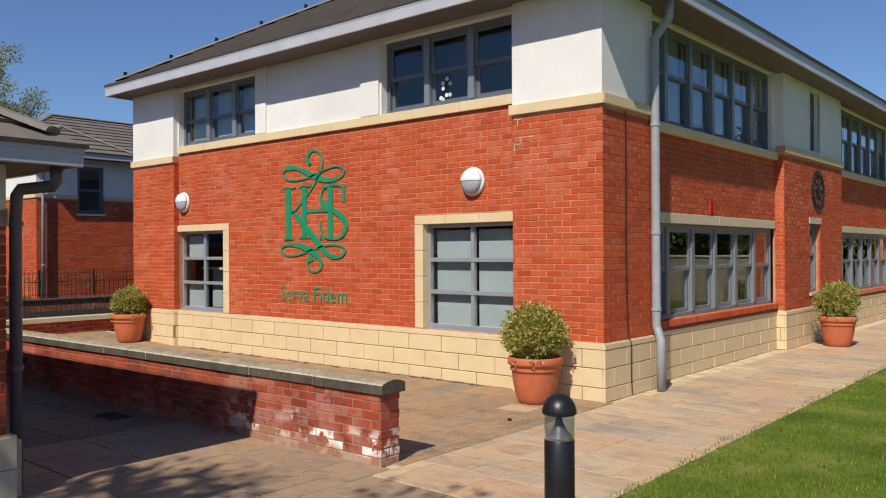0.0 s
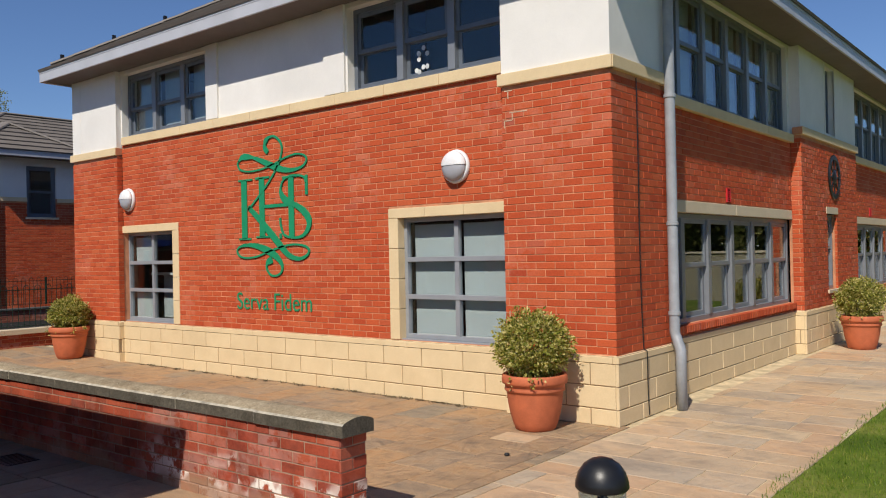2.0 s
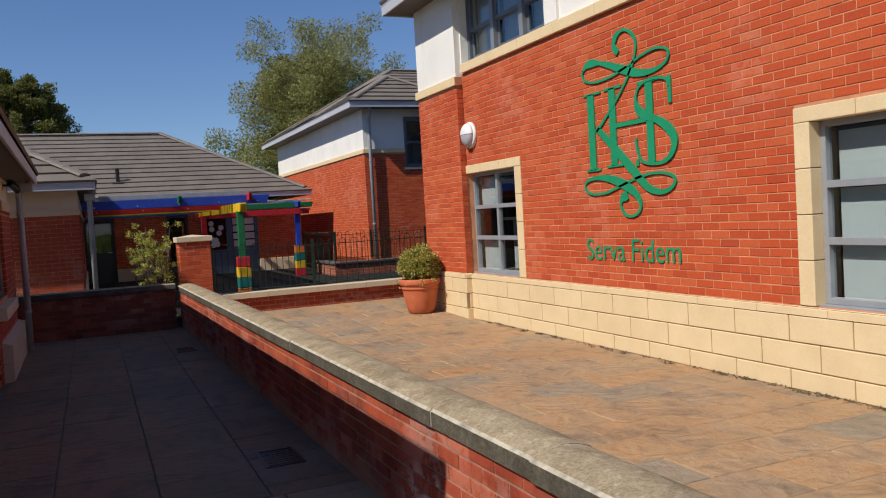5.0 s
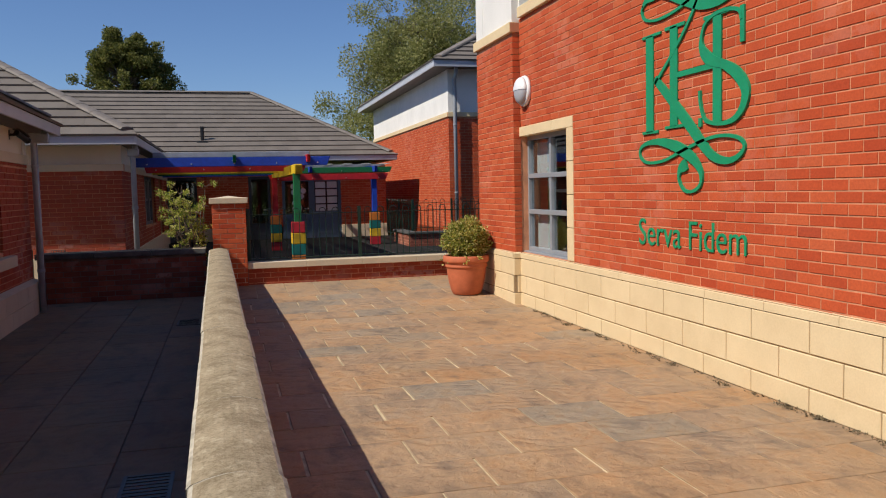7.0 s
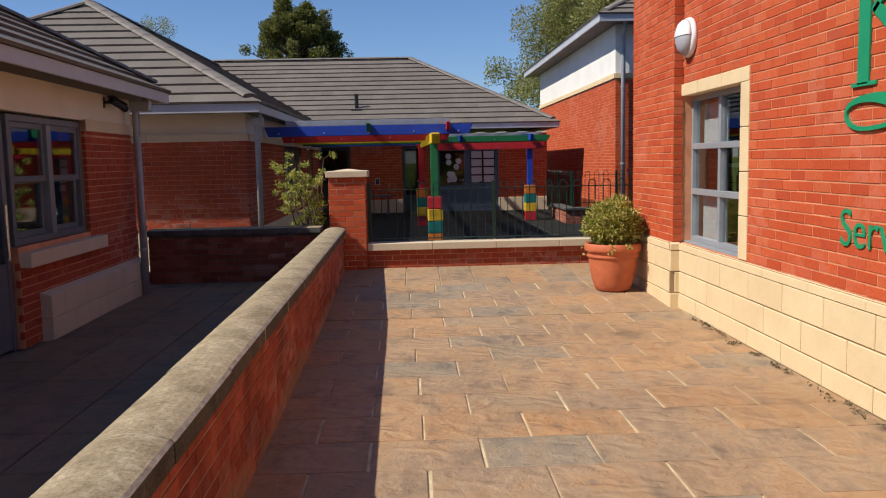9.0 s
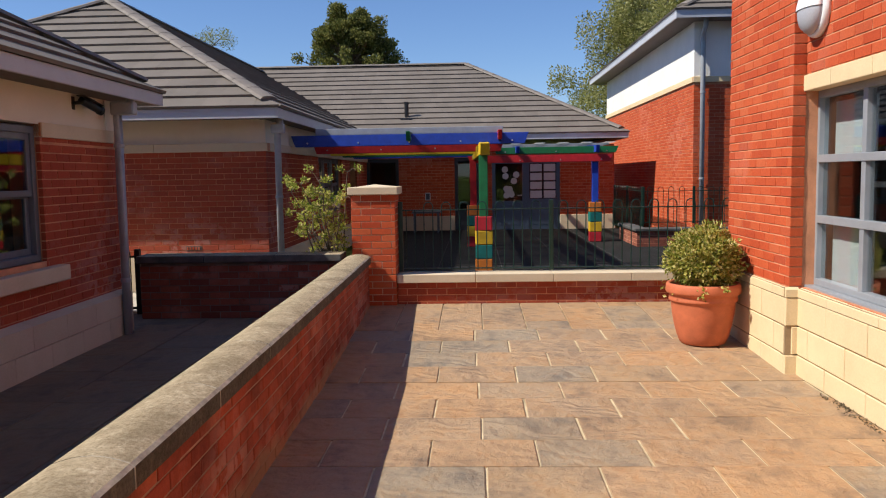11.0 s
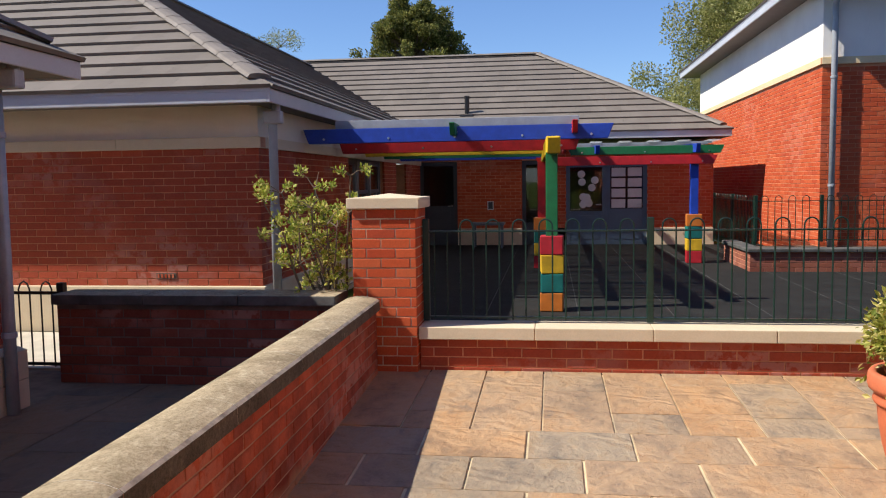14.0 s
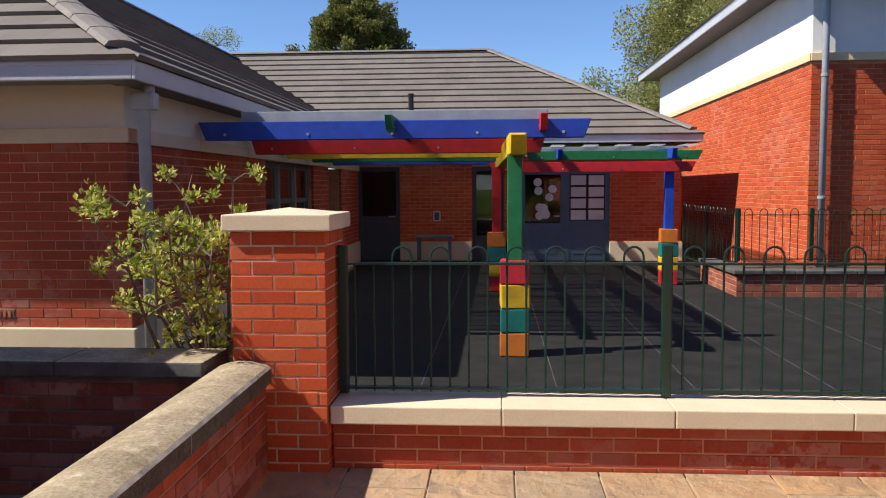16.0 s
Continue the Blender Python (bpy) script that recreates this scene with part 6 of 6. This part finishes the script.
# ---- two-storey block beyond the playground ----
far_block = thing("rear_block", pose(-31, 15, 0.1), "two-storey brick block with white upper walls and tiled roof", "building")
for m, L, hole in ((pose(-25.06, 10.83, 0, 0, 0, 90), 14.6, (1.25, 2.1, 2.98, 4.46)), (pose(-36.36, 10.83, 0), 11.3, (0, 0, 0, 0)), (pose(-36.36, 25.43, 0, 0, 0, -90), 14.6, (0, 0, 0, 0))):
    brick_wall(far_block, m, L, 0.0, 3.42, [hole], thick=0.22)
    part("rendered_wall", wall_body(L, 3.42, 4.70, [hole], 0.22, 0.006), RENDER_WHITE, far_block, "", m)
    for a, b in ((-0.02, hole[0]), (hole[1], L + 0.02)) if hole[1] else ((-0.02, L + 0.02),):
        band(far_block, m, a, b, 3.42, 3.54, 0.04, STONE, 2.4)
mb = pose(-25.06, 10.83, 0, 0, 0, 90)
sash_window(far_block, mb, 1.25, 2.1, 2.98, 4.46, 1, 0.06, label="dark grey sash window")
part("window_sill", boxed(((1.2, -0.05, 2.92), (2.15, 0.1, 2.98)), bevel=0.006), STONE_PALE, far_block, "", mb)
eaves(far_block, -37.0, 10.32, -24.52, 26.0, 4.66, 4.82, 0.6)
# a high main roof with a small hipped wing towards the playground
hip_roof(far_block, -37.02, 10.30, -28.42, 26.0, 4.82, 0.56)
hip_roof(far_block, -32.0, 10.30, -24.50, 13.9, 4.82, 0.56)
hip_roof(far_block, -32.0, 13.94, -24.50, 26.0, 4.82, 0.25)
downpipe(far_block, [(-24.72, 10.97, 4.70), (-24.74, 10.98, 4.55), (-24.96, 10.99, 4.40), (-24.96, 10.99, 4.2), (-24.96, 10.99, 0.1)], 0.05, PIPE, ((-24.96, 10.99, 3.2), (-24.96, 10.99, 1.4)))


# ---- lamp bollard by the lawn ----
mbo = pose(-2.52, 4.16, 0)
bollard = thing("lamp_bollard", mbo, "black domed lamp bollard with a clear collar", "bollard")
part("body", lathe(bmesh.new(), [(0.0, -0.05), (0.084, -0.05), (0.084, 0.685), (0.08, 0.69), (0.0, 0.69)], 40), BLACK, bollard, "", mbo, True)
part("reflector", lathe(bmesh.new(), [(0.078, 0.69), (0.07, 0.705), (0.045, 0.73), (0.025, 0.77), (0.012, 0.82), (0.008, 0.84), (0.0, 0.84)], 32), PIPE_DARK, bollard, "grey metal cone reflector", mbo, True)
col = part("collar", lathe(bmesh.new(), [(0.085, 0.69), (0.085, 0.83), (0.082, 0.83), (0.082, 0.69), (0.085, 0.69)], 40), GLASS, bollard, "clear plastic collar", mbo, True)
col.visible_shadow = False
part("dome", lathe(bmesh.new(), [(0.0, 0.826), (0.092, 0.826), (0.097, 0.832), (0.095, 0.855), (0.085, 0.885), (0.066, 0.912), (0.04, 0.93), (0.015, 0.938), (0.0, 0.939)], 40), BLACK, bollard, "", mbo, True)

# drain covers and an inspection cover
for x, y, n in ((-8.35, 4.58, 7), (-13.9, 4.55, 7)):
    md = pose(x, y, 0.004)
    d = thing("drain_cover", md, "dark iron drain grating set in the paving", "drain", "alley drains")
    part("rim", boxed(((-0.2, -0.13, -0.03), (0.2, -0.11, 0.002)), ((-0.2, 0.11, -0.03), (0.2, 0.13, 0.002)), ((-0.2, -0.11, -0.03), (-0.18, 0.11, 0.002)), ((0.18, -0.11, -0.03), (0.2, 0.11, 0.002))), BLACK, d, "", md)
    for k in range(n):
        part("bar", boxed(((-0.165 + k * 0.05, -0.11, -0.03), (-0.14 + k * 0.05, 0.11, 0.0))), BLACK, d, "", md)
cover = part("inspection_cover", boxed(((-0.19, -0.15, -0.02), (0.19, 0.15, 0.006)), bevel=0.004), SLAB_PATH, None, "", pose(-5.25, 7.64, 0.0, 0, 0, 2))
tagged(cover, "small pale square inspection cover in the terrace", "cover")


# ---- shrub behind the pier ----
def shrub():
    rng = random.Random(9)
    m = pose(-16.95, 4.58, 0.1)
    bush = thing("leafy_shrub", m, "open branching shrub with lime green leaves behind the wall", "shrub")
    tips = []
    for k in range(14):
        a = rng.uniform(0, math.tau)
        h = rng.uniform(0.95, 1.72)
        lean = rng.uniform(0.08, 0.28) * h
        pts = [Vector((0.06 * math.cos(a), 0.06 * math.sin(a), 0))]
        for s in range(1, 6):
            f = s / 5
            pts.append(Vector((math.cos(a) * lean * f * 1.3 + 0.17 * f + rng.gauss(0, 0.03), math.sin(a) * lean * f * 1.3 - 0.26 * f + rng.gauss(0, 0.03), h * f)))
        part("branch", tube(bmesh.new(), pts, [0.016 - 0.0022 * i for i in range(6)], 5), BARK, bush, "", m)
        for s in range(1, 6):
            for _ in range(3):
                d = Vector((rng.gauss(0, 1), rng.gauss(0, 1), rng.uniform(0.0, 0.9))).normalized() * rng.uniform(0.08, 0.24)
                q = pts[s] + d
                part("twig", tube(bmesh.new(), [pts[s], pts[s] + d * 0.5 + Vector((0, 0, 0.02)), q], [0.006, 0.004, 0.002], 4), BARK, bush, "", m)
                if rng.random() < (0.30, 0.30, 0.45, 0.70, 0.85)[s - 1]:
                    tips.append(q)

    def at(r):
        q = r.choice(tips)
        o = Vector((r.gauss(0, 0.022), r.gauss(0, 0.022), r.gauss(0.0, 0.018)))
        return q + o, o.normalized()
    v, f = leaves(4400, at, 0.037, rng, 1.1)
    solid("leaves", v, f, LEAF_BUSH, bush, m, "", "tufts of pale green leaves")


shrub()


# ---- trees ----
def near_zero(r):
    """A spread about nought with no far strays."""
    return max(-1.5, min(1.5, r.gauss(0, 1)))


def tree(name, x, y, h, spread, crown_from, count, leaf, mat, label, seed, limbs=11, clump=0.10, lean=0.55, group="trees"):
    """Tapered trunk, forked limbs, and a crown of leaf clumps round the limb ends."""
    rng = random.Random(seed)
    m = pose(x, y, -0.1)
    t = thing(name, m, label, "tree", group)
    r0 = h * 0.022
    trunk = [Vector((noise.noise(Vector((seed, k, 0))) * 0.15 * k / 3, noise.noise(Vector((seed, 0, k))) * 0.15 * k / 3, h * 0.85 * k / 7)) for k in range(8)]
    bm = tube(bmesh.new(), trunk, [r0 * (1.15 - 0.15 * k) for k in range(8)], 9)
    ends = []
    for k in range(limbs):
        f = crown_from + (0.92 - crown_from) * (k + rng.random()) / limbs
        base = trunk[min(7, int(f / 0.85 * 7))]
        a = k * 2.4 + rng.uniform(-0.4, 0.4)
        reach = spread * (1.05 - 0.55 * max(0, (f - crown_from) / (1 - crown_from))) * rng.uniform(0.65, 1.1)
        tip = Vector((math.cos(a) * reach, math.sin(a) * reach, min(h, base.z + reach * lean * rng.uniform(0.6, 1.4))))
        mid = (base + tip) / 2 + Vector((rng.gauss(0, 0.3), rng.gauss(0, 0.3), rng.uniform(0, 0.5)))
        tube(bm, [base, mid, tip], [r0 * 0.4, r0 * 0.22, r0 * 0.06], 6)
        for s in range(9):
            c = mid.lerp(tip, rng.random()) + Vector((near_zero(rng), near_zero(rng), 0.2 + 0.8 * near_zero(rng))) * spread * 0.24
            tube(bm, [mid.lerp(tip, rng.random()), c], [r0 * 0.09, r0 * 0.03], 4)
            ends.append(c)
    part("trunk", bm, BARK, t, "grey-brown bark", m)

    def at(r):
        c = r.choice(ends)
        o = Vector((near_zero(r), near_zero(r), 0.8 * near_zero(r))) * spread * clump
        return c + o, o.normalized()
    v, f = leaves(count, at, leaf, rng)
    solid("crown", v, f, mat, t, m, "", "uneven crown of small leaves")


tree("broadleaf_tree", -55.0, 17.5, 12.4, 6.0, 0.14, 150000, 0.14, LEAF_TREE, "large broadleaf tree in fresh spring leaf behind the roofs", 5, 40, 0.075)
tree("bare_tree", -66.0, -13.9, 12.2, 2.7, 0.3, 16000, 0.10, LEAF_TREE, "sparse tree with thin twigs behind the wing roof", 7, 12)
tree("shade_tree", -2.9, -4.6, 9.0, 2.5, 0.38, 9000, 0.16, LEAF_TREE, "young broadleaf tree that shades the paving", 8, 12)
for k, (x, y) in enumerate(((0, 32), (5, 34), (10, 31), (15, 27), (18, 18), (17, 10))):
    tree("garden_tree", x, y, 4.6 + k % 2 * 1.2, 3.4, 0.08, 9000, 0.34, LEAF_CONIFER, "dark leafy tree at the far side of the lawn", 30 + k, 12, group="trees across the lawn")
bound = thing("boundary_wall", pose(8, 27, 0), "plain buff painted boundary wall across the lawn", "wall")
part("wall", boxed(((-9.5, 0, -0.1), (12, 0.22, 1.5))), BUFF_WALL, bound)
part("coping", boxed(((-9.6, -0.05, 1.5), (12.1, 0.27, 1.57)), bevel=0.01), STONE_PALE, bound)


def conifer(x, y, h, w, seed):
    rng = random.Random(seed)
    m = pose(x, y, -0.1)
    t = thing("conifer_tree", m, "dark green conifer with a rounded ragged top behind the hall", "tree", "trees")
    bm = tube(bmesh.new(), [(0, 0, 0), (0.05, 0, h * 0.5), (0, 0.05, h * 0.96)], [0.3, 0.2, 0.03], 8)
    ends = []
    for k in range(150):
        f = 0.25 + 0.75 * math.sqrt(rng.random())
        a = k * 2.4
        reach = w * math.sqrt(max(0.0, 1 - max(0, (f - 0.55) / 0.47) ** 2)) * rng.uniform(0.62, 1.22)
        tip = Vector((math.cos(a) * reach, math.sin(a) * reach, h * f * 0.97 + rng.uniform(-0.1, 0.5)))
        tube(bm, [(0, 0, h * f * 0.92 - 0.3), tip], [0.06, 0.015], 5)
        for s in range(5):
            ends.append(Vector((0, 0, tip.z - 0.1)).lerp(tip, rng.uniform(0.60, 1.05)))
    part("trunk", bm, BARK, t, "", m)

    def at(r):
        c = r.choice(ends)
        o = Vector((0.13 * near_zero(r), 0.13 * near_zero(r), 0.05 + 0.13 * near_zero(r)))
        return c + o, Vector((c.x, c.y, 0.6)).normalized()
    v, f = leaves(80000, at, 0.10, rng, 0.5)
    solid("crown", v, f, LEAF_CONIFER, t, m, "", "dense dark green foliage sprays")


conifer(-42.0, 1.05, 8.4, 2.05, 12)


# ---- grass blades and weeds ----
def blades(name, n, x0, x1, y0, y1, lo, hi, seed, mat, label, z=-0.012):
    r = np.random.default_rng(seed)
    x, y = r.uniform(x0, x1, n), y0 + (y1 - y0) * r.random(n) ** 1.6
    edge = x < x0 + 0.5
    x = np.where(edge, x + 0.03 * np.sin(y * 2.3) + 0.02 * np.sin(y * 7.1 + 1.0) - 0.02, x)
    a, h, w = r.uniform(0, math.tau, n), r.uniform(lo, hi, n), r.uniform(0.003, 0.006, n)
    bx, by = r.normal(0, 0.012, n), r.normal(0, 0.012, n)
    co = np.zeros((n, 3, 3))
    co[:, 0] = np.stack([x - np.cos(a) * w, y - np.sin(a) * w, np.full(n, z)], 1)
    co[:, 1] = np.stack([x + np.cos(a) * w, y + np.sin(a) * w, np.full(n, z)], 1)
    co[:, 2] = np.stack([x + bx, y + by, z + h], 1)
    me = bpy.data.meshes.new(name)
    me.from_pydata(co.reshape(-1, 3).tolist(), [], np.arange(3 * n).reshape(-1, 3).tolist())
    me.materials.append(mat)
    return tagged(hang(new(name, me), None, Matrix()), label, "grass", kind="stuff")


blades("grass", 90000, -2.90, 3.2, 4.78, 17.0, 0.018, 0.05, 3, GRASS_BLADE, "short green grass blades of the lawn")


def weeds():
    rng = random.Random(15)
    verts, faces = [], []
    for k in range(54):
        x = rng.uniform(-13.4, -6.4)
        y = 8.575 - abs(rng.gauss(0, 0.03))
        def at(r, x=x, y=y):
            return Vector((x + r.gauss(0, 0.05), y + r.gauss(0, 0.014), rise(x) + 0.004)), Vector((0, 0, 0.3))
        v, f = leaves(rng.randint(10, 34), at, 0.021, rng)
        i = len(verts)
        verts += v
        faces += [tuple(j + i for j in q) for q in f]
    ob = solid("moss_and_litter", verts, faces, LITTER, None, Matrix(), "stuff", "dry leaf litter and moss along the wall foot")
    tagged(ob, category="litter")


weeds()

# the low block stands square to the garden wall, a degree off the school
pivot = Matrix.Translation((-16.25, 2.87, 0))
near_block.matrix_basis = pivot @ pose(0, 0, 0, 0, 0, 0.95) @ pivot.inverted() @ PLACE[near_block.name]

# ---- bricks and paving pieces ----
for make, args in LATER:
    make(*args)
